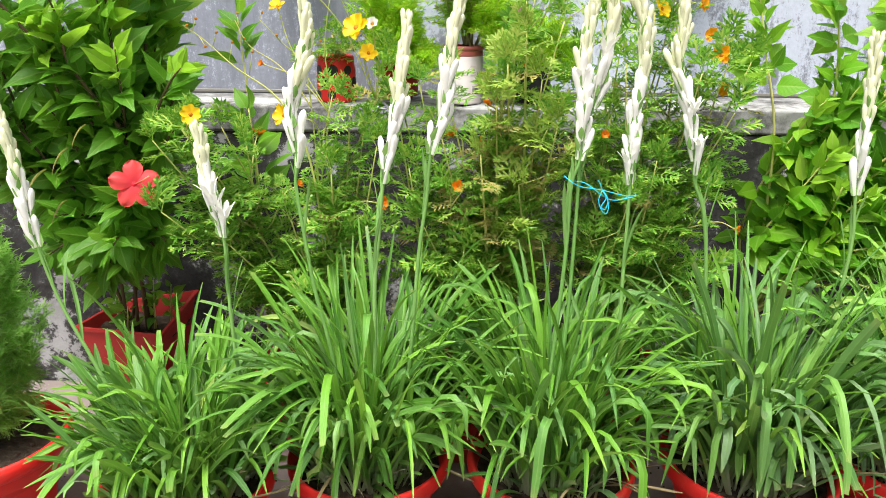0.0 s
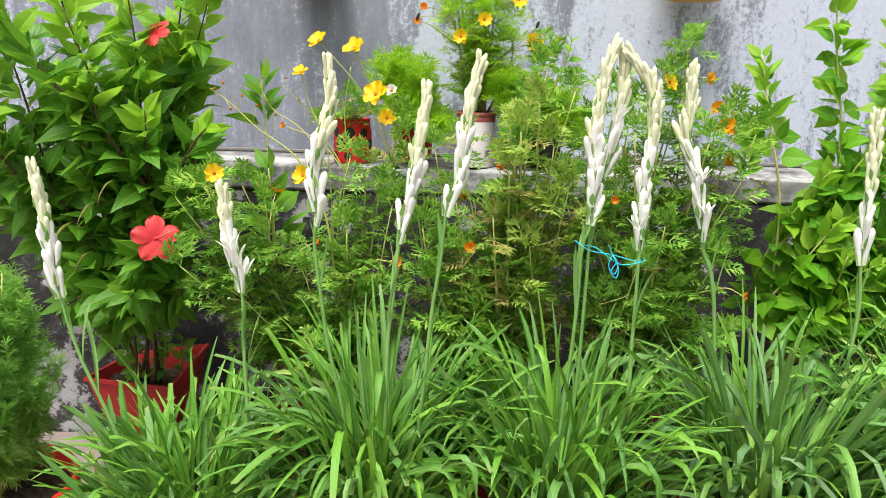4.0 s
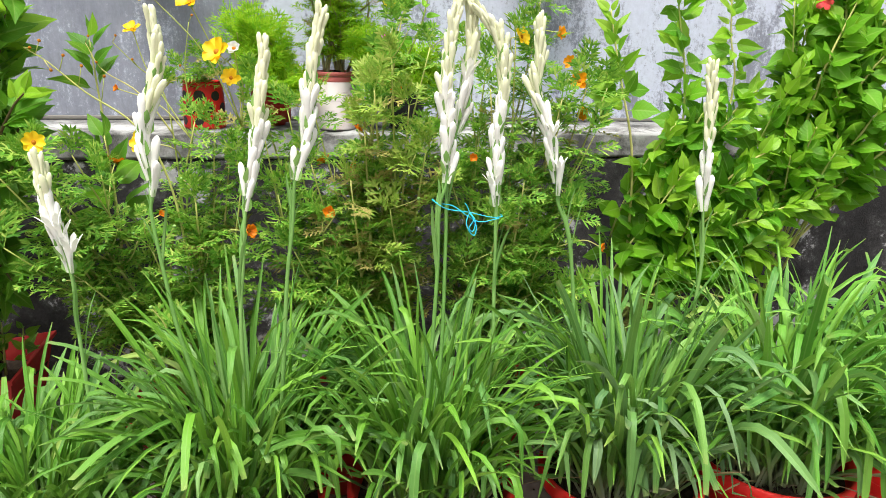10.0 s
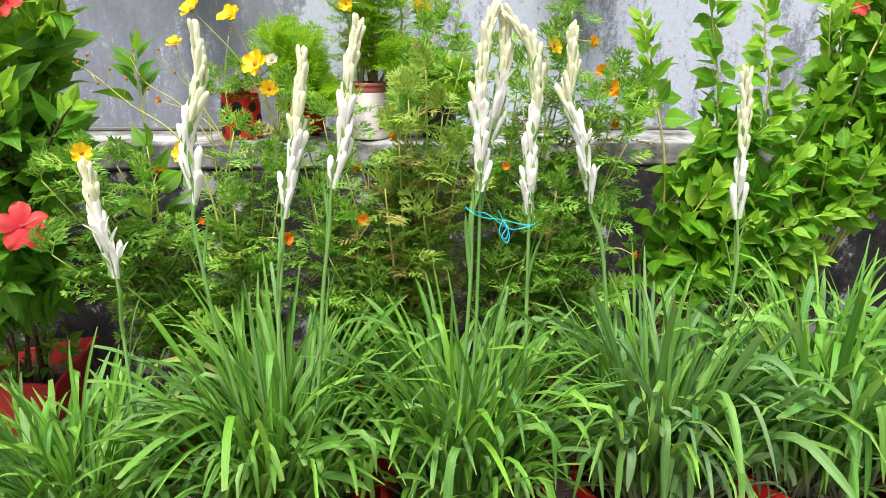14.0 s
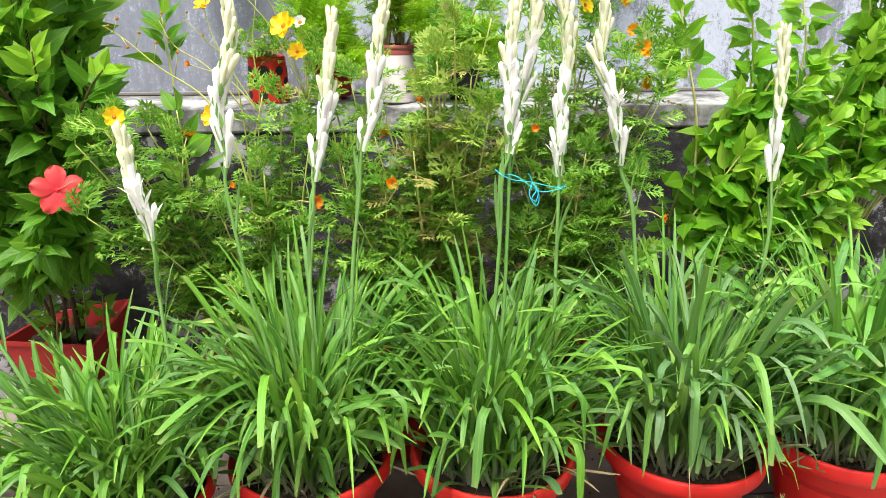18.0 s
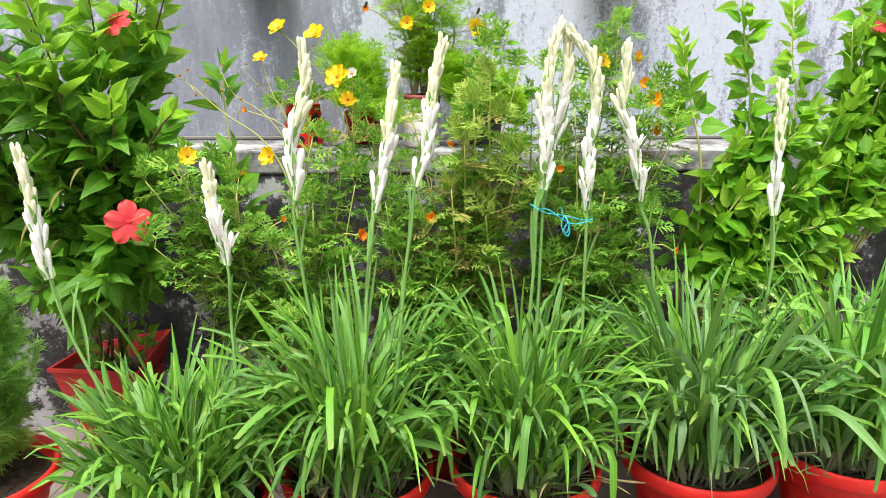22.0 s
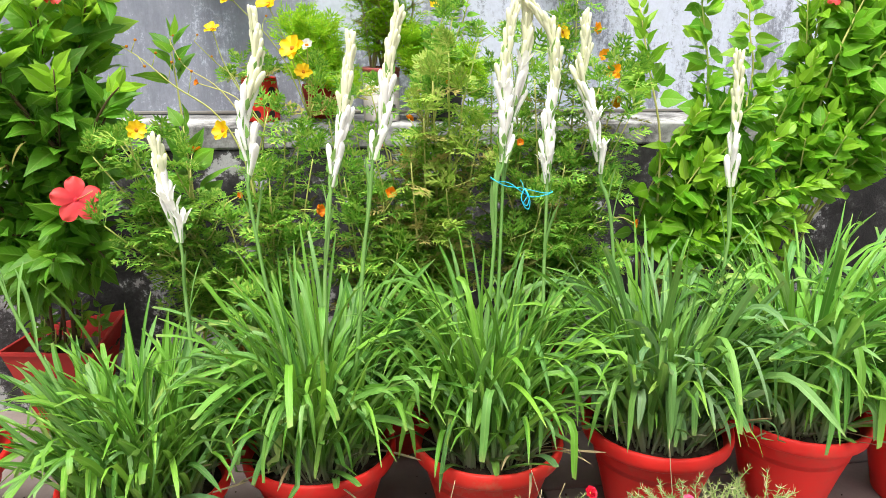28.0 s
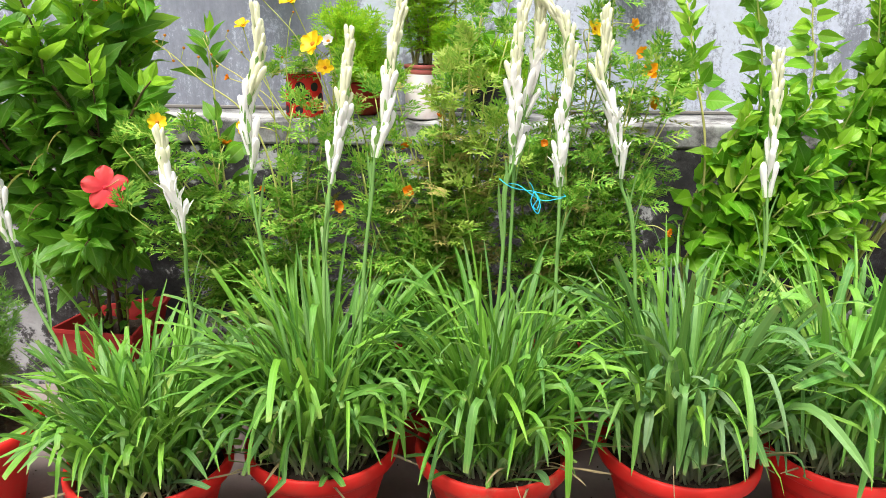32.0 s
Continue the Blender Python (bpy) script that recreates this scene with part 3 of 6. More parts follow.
# ---- tuberose ----
def blade(base, azimuth, lean, bend, length, width, kink=None, curl=0.0, g=rnd, power=1.6, rings=15, hold=False, cut=False):
    """One strap leaf: rises from base, then arches over; channelled across."""
    verts, faces = [], []
    side = Vector((-math.sin(azimuth), math.cos(azimuth), 0))
    out = Vector((math.cos(azimuth), math.sin(azimuth), 0))
    p, step = Vector(base), length / rings
    twist0 = g.uniform(-0.5, 0.5)
    for i in range(rings + 1):
        s = i / rings
        th = lean + bend * s ** power
        if kink and s > kink[0]:
            th += kink[1] * min(1.0, (s - kink[0]) * 5.5)
        th = min(th, 2.95)
        if hold and p.z < base[2] + 0.09 and th > 1.5:
            th = 1.5
        d = (out * math.sin(th) + Vector((0, 0, 1)) * math.cos(th)).normalized()
        tw = twist0 * s + curl * s * s
        nrm = d.cross(side).normalized()
        sv = side * math.cos(tw) + nrm * math.sin(tw)
        nv = d.cross(sv)
        tip = (1 - 0.1 * s) * (1 - 0.35 * max(0.0, (s - 0.9) / 0.1)) if cut else (1 - 0.14 * s) * (1 - max(0.0, (s - 0.76) / 0.24) ** 2.6)
        w = width * (0.5 + 0.5 * min(1, s * 2.8)) * tip * 0.5 + 0.0007
        dip = w * (0.8 - 0.62 * s)
        slant = d * (w * 0.9 * twist0 if cut and i == rings else 0.0)
        verts += [p - sv * w + nv * dip - slant, p, p, p + sv * w + nv * dip + slant]
        p = p + d * step + side * (0.012 * math.sin(3 * s + twist0 * 5) * step * 8)
        p.z = max(p.z, base[2] - 0.2)
    for i in range(rings):
        a = i * 4
        faces += [(a, a + 1, a + 5, a + 4), (a + 2, a + 3, a + 7, a + 6)]
    me = mesh("leaf", verts, faces)
    at = me.uv_layers.new(name="UVMap")
    idx = np.empty(len(me.loops), dtype=np.int32)
    me.loops.foreach_get("vertex_index", idx)
    at.data.foreach_set("uv", np.stack([np.array([0, 0.5, 0.5, 1.0])[idx % 4], (idx // 4) / rings], 1).astype(np.float32).ravel())
    return me


def joined(name, pieces):
    """Many leaf meshes as one, with their texture coordinates."""
    verts, faces, uvs = [], [], []
    for me in pieces:
        k = len(verts)
        verts += [v.co.copy() for v in me.vertices]
        faces += [tuple(i + k for i in q.vertices) for q in me.polygons]
        buf = np.empty(len(me.loops) * 2, dtype=np.float32)
        me.uv_layers[0].data.foreach_get("uv", buf)
        uvs.append(buf)
        bpy.data.meshes.remove(me)
    out = mesh(name, verts, faces)
    out.uv_layers.new(name="UVMap").data.foreach_set("uv", np.concatenate(uvs))
    return out


def floret_mesh(name, open_tip):
    """A tuberose bud: slim tube swelling to a rounded, six-lobed tip; unit length along z."""
    sides, verts, faces = 9, [], []
    prof = [(0.058, 0.0), (0.068, 0.2), (0.08, 0.42), (0.092, 0.62), (0.1, 0.78), (0.094, 0.88), (0.072, 0.96), (0.04, 1.01), (0.01, 1.03)]
    if open_tip:
        prof = [(0.045, 0.0), (0.06, 0.25), (0.08, 0.45), (0.11, 0.64), (0.12, 0.72), (0.06, 0.76), (0.01, 0.74)]
    for r, z in prof:
        for k in range(sides):
            a = 2 * math.pi * k / sides
            q = r * (1 + (0.2 * math.cos(a * 3) * z))
            verts.append((q * math.cos(a) + 0.08 * z * z, q * math.sin(a), z))
    for i in range(len(prof) - 1):
        for k in range(sides):
            a, b = i * sides + k, i * sides + (k + 1) % sides
            faces.append((a, b, b + sides, a + sides))
    faces.append(tuple(range((len(prof) - 1) * sides, len(prof) * sides)))
    if open_tip:
        for k in range(6):
            a = 2 * math.pi * k / 6
            o, t = Vector((math.cos(a), math.sin(a), 0)), Vector((-math.sin(a), math.cos(a), 0))
            b = len(verts)
            for q, z, w in ((0.1, 0.62, 0.05), (0.17, 0.8, 0.085), (0.26, 0.94, 0.08), (0.33, 1.02, 0.012)):
                c = o * q + Vector((0.1, 0, z))
                verts += [c - t * w, c + o * 0.015, c + t * w]
            for i in range(3):
                j = b + 3 * i
                faces += [(j, j + 1, j + 4, j + 3), (j + 1, j + 2, j + 5, j + 4)]
    return mesh(name, verts, faces)


def scaled_mesh(me, k, mat):
    c = me.copy()
    c.transform(Matrix.Scale(k, 4))
    c.materials.clear()
    c.materials.append(mat)
    return c


BUD, OPEN = floret_mesh("floret", False), floret_mesh("open_floret", True)
BUDS = [scaled_mesh(BUD, 0.033, M_CREAM), scaled_mesh(BUD, 0.039, M_CREAM), scaled_mesh(BUD, 0.046, M_CREAM), scaled_mesh(BUD, 0.051, M_WHITE), scaled_mesh(BUD, 0.056, M_WHITE)]
OPENS = [scaled_mesh(OPEN, 0.05, M_WHITE)]
bract_v = [(-0.004, 0, 0), (0.004, 0, 0), (-0.0075, -0.003, 0.009), (0.0075, -0.003, 0.009), (-0.005, -0.001, 0.02), (0.005, -0.001, 0.02), (0, 0.002, 0.03), (0, 0.003, 0.009), (0, 0.003, 0.02), (0, 0.002, 0)]
BRACT = mesh("bract", bract_v, [(0, 9, 7, 2), (9, 1, 3, 7), (2, 7, 8, 4), (7, 3, 5, 8), (4, 8, 6), (8, 5, 6)])
BRACT.materials.append(M_BRACT)


def flower_stalk(plant, points, low, g, dense=1.0, label="pale green stalk with cream-white tuberose buds"):
    """points run from the soil to the tip, in the world; florets sit above the height low."""
    o = plant.location
    line = [p - o for p in spline(points, 6)]
    while (line[-1] - (Vector(points[-1]) - o)).length < 0.026:
        line.pop()
    st = part("flower_stalk", tube(line, 0.0043, 0.002, 8), M_STALK, plant, label)
    # arc length and the part that flowers
    run = [0.0]
    for a, b in zip(line, line[1:]):
        run.append(run[-1] + (b - a).length)
    first = next(i for i, p in enumerate(line) if p.z + o.z >= low and i > 4)
    s0, s1 = run[first], run[-1]

    def at(s):
        for i in range(1, len(run)):
            if run[i] >= s:
                f = (s - run[i - 1]) / max(1e-6, run[i] - run[i - 1])
                return line[i - 1].lerp(line[i], f), (line[i] - line[i - 1]).normalized()
        return line[-1], (line[-1] - line[-2]).normalized()

    span, s, turn = s1 - s0, s0, g.uniform(0, 6.28)
    while s < s1 - 0.001:
        f = (s - s0) / span
        p, d = at(s)
        u = d.orthogonal().normalized()
        w = d.cross(u)
        for k in range(2 if f < 0.3 else 3):
            a = turn + k * (math.pi if f < 0.3 else 2.1) + g.uniform(-0.4, 0.4)
            out = u * math.cos(a) + w * math.sin(a)
            tilt = (g.uniform(0.03, 0.13) if g.random() < 0.92 else g.uniform(0.15, 0.26)) * (1.1 - 0.5 * f)
            way = d * math.cos(tilt) + out * math.sin(tilt)
            j = 4 if f < 0.22 else 3 if f < 0.45 else 2 if f < 0.66 else 1 if f < 0.86 else 0
            me = OPENS[0] if (f < 0.35 and g.random() < 0.09) else BUDS[j]
            part("floret", me, None, st, m=aim(p + out * 0.0045, way, g.uniform(0, 6.28), g.uniform(0.95, 1.3)))
            if f < 0.8 and k < 2:
                part("bract", BRACT, None, st, m=aim(p + out * 0.006, d * 0.95 + out * 0.22, g.uniform(0, 6.28), 1.0 - 0.4 * f))
        turn += 1.1 + g.uniform(-0.25, 0.25)
        s += (0.0225 - 0.0145 * f) * g.uniform(0.85, 1.15) / dense
    # clasping stem leaves below the flowers
    for k in range(4):
        p, d = at(s0 - 0.02 - k * 0.055)
        if s0 - 0.02 - k * 0.055 < 0.12:
            break
        a = g.uniform(0, 6.28)
        me = blade(p, a, 0.05 + 0.02 * k, 0.1 + 0.08 * k, 0.05 + 0.035 * k, 0.0045 + 0.0006 * k, g=g, rings=6)
        part("stem_leaf", me, M_STALK, st)
    return st


def tuberose(x, y, seed, n, lengths, leans, label, stalks, bend=(0.45, 2.3), spread=0.115, tuft=20, wide=(0.008, 0.0158), pale=0.03, folds=0.6, droop=0.08, mat=None):
    g = random.Random(seed)
    z = POT_H - 0.028
    plant = thing("tuberose_plant", x, y, z, label, "plant", "potted tuberoses")
    for i in range(n):
        a = g.uniform(0, 2 * math.pi)
        q = spread * math.sqrt(g.random())
        b = Vector((q * math.cos(a), q * math.sin(a), -0.006))
        az = a + g.gauss(0, 0.9)
        far = q / spread
        lean = leans[0] + (leans[1] - leans[0]) * (0.25 + 0.75 * far) * g.uniform(0.25, 1.0)
        kink = (g.uniform(0.42, 0.8), g.uniform(0.9, 2.4)) if g.random() < folds * (1.3 - 0.7 * far) else None
        ln = g.uniform(*lengths) * (1.0 - 0.2 * far * far)
        me = blade(b, az, lean, g.uniform(*bend) * (1.0 - 0.35 * far), ln, g.uniform(*wide), kink, g.uniform(-1.1, 1.1), g, g.uniform(1.25, 2.9), hold=g.random() > droop, cut=g.random() < (0.32 if kink else 0.22))
        part("leaf", me, M_BLADE_PALE if g.random() < pale else (mat or M_BLADE), plant)
    for i in range(tuft):
        a = g.uniform(0, 2 * math.pi)
        q = 0.06 * math.sqrt(g.random())
        me = blade((q * math.cos(a), q * math.sin(a), -0.006), a, g.uniform(0.02, 0.2), g.uniform(0.05, 0.9), g.uniform(0.34, 0.55), g.uniform(0.004, 0.0075), None, g.uniform(-0.4, 0.4), g)
        part("leaf", me, mat or M_BLADE, plant)
    for k in range(26):
        # short dry sheaths round the crown
        a = g.uniform(0, 2 * math.pi)
        q = 0.1 * math.sqrt(g.random())
        me = blade((q * math.cos(a), q * math.sin(a), -0.006), a, g.uniform(0.1, 0.9), g.uniform(0.1, 0.8), g.uniform(0.08, 0.17), g.uniform(0.008, 0.013), None, 0.3, g, rings=5)
        part("sheath", me, M_SHEATH, plant, "pale papery leaf base")
    for k in range(34):
        # stubby leaves cut short, with blunt ends
        a = g.uniform(0, 2 * math.pi)
        q = 0.05 + 0.065 * g.random()
        me = blade((q * math.cos(a), q * math.sin(a), -0.006), a + g.gauss(0, 0.5), g.uniform(0.25, 0.95), g.uniform(0.1, 0.9), g.uniform(0.11, 0.21), g.uniform(0.01, 0.016), None, g.uniform(-0.6, 0.6), g, rings=7, hold=True, cut=True)
        part("leaf", me, M_BLADE_BLUE, plant)
    fine = []
    for k in range(110):
        # narrow young leaves between the broad ones
        a = g.uniform(0, 2 * math.pi)
        q = spread * 0.9 * math.sqrt(g.random())
        fine.append(blade((q * math.cos(a), q * math.sin(a), -0.006), a + g.gauss(0, 0.8), g.uniform(0.02, leans[1] * 0.85), g.uniform(0.4, 2.7), g.uniform(lengths[0] * 0.7, lengths[1] * 0.95), g.uniform(0.005, 0.01), None, g.uniform(-1.2, 1.2), g, g.uniform(1.5, 3.0), rings=9, hold=True))
    tagged(part("young_foliage", joined("young_foliage", fine), M_BLADE_FINE, plant), kind="stuff")
    for k in range(9):
        # withered leaves lying low and over the rim
        a = g.uniform(0, 2 * math.pi)
        q = 0.11 * math.sqrt(g.random())
        me = blade((q * math.cos(a), q * math.sin(a), -0.004), a + g.gauss(0, 0.8), g.uniform(0.7, 1.35), g.uniform(0.2, 1.0), g.uniform(0.1, 0.24), g.uniform(0.0025, 0.006), None, g.uniform(-2, 2), g, rings=8, hold=True)
        part("dry_leaf", me, M_STRAW, plant, "withered straw-coloured leaf")
    for pts, low, dense in stalks:
        flower_stalk(plant, pts, low, g, dense)
    return plant


tuberose(-0.488, 1.15, 31, 300, (0.22, 0.39), (0.05, 0.6), "low spreading tuberose clump with two leaning flower stalks", [
    ([(-0.56, 1.13, 0.22), (-0.59, 1.13, 0.38), (-0.626, 1.13, 0.501), (-0.663, 1.13, 0.607), (-0.686, 1.13, 0.718), (-0.701, 1.13, 0.882), (-0.714, 1.13, 0.962)], 0.70, 1.0),
    ([(-0.42, 1.15, 0.22), (-0.375, 1.15, 0.40), (-0.375, 1.15, 0.537), (-0.376, 1.15, 0.631), (-0.375, 1.15, 0.731), (-0.392, 1.15, 0.826), (-0.401, 1.15, 0.937)], 0.72, 1.0)],
    bend=(0.35, 1.5), spread=0.13, tuft=5, folds=0.45, droop=0.0)
tuberose(-0.144, 1.225, 32, 275, (0.28, 0.53), (0.04, 0.54), "dense tuberose clump with three white flower stalks", [
    ([(-0.19, 1.2, 0.22), (-0.20, 1.19, 0.45), (-0.229, 1.19, 0.609), (-0.24, 1.19, 0.691), (-0.253, 1.19, 0.813), (-0.247, 1.19, 0.856), (-0.252, 1.19, 0.944), (-0.225, 1.19, 1.049), (-0.224, 1.19, 1.133)], 0.845, 1.0),
    ([(-0.13, 1.19, 0.22), (-0.122, 1.17, 0.45), (-0.118, 1.165, 0.637), (-0.11, 1.165, 0.716), (-0.099, 1.165, 0.826), (-0.077, 1.165, 0.931), (-0.064, 1.165, 1.031), (-0.052, 1.165, 1.104)], 0.815, 1.0),
    ([(-0.08, 1.22, 0.22), (-0.055, 1.2, 0.5), (-0.04, 1.2, 0.686), (-0.027, 1.2, 0.784), (-0.019, 1.2, 0.869), (-0.001, 1.2, 0.93), (0.016, 1.2, 1.059), (0.037, 1.2, 1.158)], 0.86, 1.0)])
tuberose(0.226, 1.21, 33, 275, (0.26, 0.51), (0.04, 0.52), "dense tuberose clump with full white flower stalks tied together", [
    ([(0.2, 1.22, 0.22), (0.222, 1.24, 0.45), (0.234, 1.24, 0.68), (0.235, 1.24, 0.803), (0.247, 1.24, 0.852), (0.246, 1.24, 0.921), (0.244, 1.24, 1.013), (0.254, 1.24, 1.131), (0.274, 1.24, 1.179)], 0.845, 1.25),
    ([(0.22, 1.23, 0.22), (0.245, 1.245, 0.5), (0.25, 1.25, 0.72), (0.252, 1.252, 0.86), (0.272, 1.252, 0.98), (0.286, 1.252, 1.08), (0.282, 1.252, 1.17)], 0.93, 1.0),
    ([(0.26, 1.22, 0.22), (0.34, 1.235, 0.45), (0.345, 1.24, 0.638), (0.342, 1.24, 0.785), (0.339, 1.24, 0.913), (0.344, 1.24, 1.016), (0.337, 1.24, 1.085), (0.318, 1.24, 1.123), (0.28, 1.24, 1.165)], 0.80, 1.15)], tuft=22)
tuberose(0.63, 1.215, 34, 275, (0.28, 0.55), (0.04, 0.56), "tuberose clump with broad drooping leaves and two flower stalks", [
    ([(0.57, 1.23, 0.22), (0.535, 1.27, 0.45), (0.516, 1.28, 0.64), (0.497, 1.28, 0.744), (0.474, 1.28, 0.8), (0.47, 1.28, 0.833), (0.448, 1.28, 0.93), (0.419, 1.28, 1.003), (0.419, 1.28, 1.065), (0.416, 1.28, 1.144)], 0.815, 0.8),
    ([(0.7, 1.22, 0.22), (0.755, 1.24, 0.42), (0.77, 1.25, 0.594), (0.772, 1.25, 0.7), (0.76, 1.25, 0.789), (0.753, 1.25, 0.888), (0.748, 1.25, 0.983), (0.739, 1.25, 1.085)], 0.78, 0.72)],
    bend=(0.25, 1.9), wide=(0.0095, 0.0185), folds=0.75, droop=0.2, mat=M_BLADE_BLUE)
tuberose(0.985, 1.215, 35, 265, (0.3, 0.6), (0.04, 0.58), "tall tuberose clump without flowers, pale arching leaves", [], bend=(0.4, 2.2), pale=0.05, wide=(0.0095, 0.019), folds=0.9, droop=0.35, mat=M_BLADE_LIGHT)

tuberose(1.325, 1.175, 36, 200, (0.3, 0.57), (0.04, 0.68), "tuberose clump without flowers at the end of the row", [], bend=(0.4, 2.2), pale=0.05, wide=(0.009, 0.018), folds=1.0, droop=0.35, mat=M_BLADE_LIGHT)

# cord that ties the flower stalks
cord = thing("cord", 0.29, 1.235, 0.797, "thin cyan plastic cord knotted round two flower stalks", "cord")


def cord_part(name, pts, r=0.0009):
    part(name, tube([Vector(p) - cord.location for p in spline(pts, 7)], r, r, 5), M_CORD, cord)


cord_part("strand", [(0.222, 1.243, 0.822), (0.232, 1.222, 0.816), (0.252, 1.226, 0.806), (0.289, 1.228, 0.8), (0.33, 1.228, 0.79), (0.352, 1.234, 0.789), (0.352, 1.25, 0.79)])
cord_part("strand", [(0.222, 1.243, 0.82), (0.235, 1.25, 0.812), (0.26, 1.238, 0.81), (0.287, 1.23, 0.792), (0.31, 1.226, 0.782), (0.345, 1.226, 0.788)])
cord_part("loop", [(0.289, 1.226, 0.8), (0.283, 1.222, 0.782), (0.29, 1.22, 0.764), (0.299, 1.222, 0.758), (0.302, 1.224, 0.775), (0.291, 1.226, 0.797)])
cord_part("loop", [(0.289, 1.226, 0.8), (0.296, 1.222, 0.787), (0.288, 1.22, 0.772), (0.296, 1.221, 0.766), (0.3, 1.224, 0.784), (0.29, 1.226, 0.8)])
cord_part("end", [(0.289, 1.226, 0.8), (0.284, 1.224, 0.812), (0.279, 1.222, 0.819)])


# ---- shrubs ----
def ovate_leaf(name, width, droop, fold, serr=0.0, rings=8):
    """A pointed oval leaf of unit length along z, folded along its midrib, tip bending down (towards y)."""
    verts, faces = [], []
    for i in range(rings + 1):
        s = i / rings
        w = width * math.sin(math.pi * min(1.0, (s * 0.93 + 0.035)) ** 0.74) * (1.06 - 0.3 * s - 0.35 * s ** 4)
        if i in (0, rings):
            w = 0.004
        zig = 1 + (serr if i % 2 else -serr)
        y = droop * s * s
        edge = y + fold * w + 0.05 * w * math.sin(9 * s)
        verts += [(-w * zig, edge, s), (-w * 0.55, y + fold * w * 0.75, s), (0, y, s), (0, y, s), (w * 0.55, y + fold * w * 0.75, s), (w * zig, edge, s)]
    for i in range(rings):
        a = i * 6
        faces += [(a + k, a + k + 1, a + k + 7, a + k + 6) for k in (0, 1, 3, 4)]
    # petiole
    k = len(verts)
    verts += [(-0.012, 0, -0.22), (0.012, 0, -0.22), (0.01, 0.004, 0.02), (-0.01, 0.004, 0.02)]
    faces.append((k, k + 1, k + 2, k + 3))
    me = mesh(name, verts, faces)
    at = me.uv_layers.new(name="UVMap")
    idx = np.empty(len(me.loops), dtype=np.int32)
    me.loops.foreach_get("vertex_index", idx)
    u = np.where(idx < k, np.array([0, 0.22, 0.5, 0.5, 0.78, 1.0])[idx % 6], 0.5)
    at.data.foreach_set("uv", np.stack([u, np.where(idx < k, (idx // 6) / rings, 0.0)], 1).astype(np.float32).ravel())
    return me


def leaf_set(mat, widths, serr=0.0):
    out = []
    for i, (w, d, f) in enumerate(widths):
        me = ovate_leaf("leaf", w, d, f, serr)
        me.materials.append(mat)
        out.append(me)
    return out


HIB_LEAVES = leaf_set(M_HIB, [(0.25, -0.2, 0.25), (0.29, -0.3, 0.18), (0.24, -0.05, 0.35), (0.28, -0.4, 0.2)], 0.04)
LIME_LEAVES = leaf_set(M_LIME, [(0.36, -0.2, 0.14), (0.4, -0.28, 0.1), (0.34, -0.1, 0.2), (0.41, -0.2, 0.08)], 0.05)
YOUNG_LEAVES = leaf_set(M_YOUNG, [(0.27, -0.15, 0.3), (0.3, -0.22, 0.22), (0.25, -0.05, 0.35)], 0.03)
OLD_LEAF = ovate_leaf("leaf", 0.33, -0.45, 0.15)
OLD_LEAF.materials.append(M_OLDLEAF)


def gathered(name, pieces):
    """Many placed leaf meshes as one, with their texture coordinates."""
    verts, faces, uvs = [], [], []
    for me, m in pieces:
        k = len(verts)
        verts += [m @ v.co for v in me.vertices]
        faces += [tuple(i + k for i in q.vertices) for q in me.polygons]
        buf = np.empty(len(me.loops) * 2, dtype=np.float32)
        me.uv_layers[0].data.foreach_get("uv", buf)
        uvs.append(buf)
    out = mesh(name, verts, faces)
    out.uv_layers.new(name="UVMap").data.foreach_set("uv", np.concatenate(uvs))
    return out


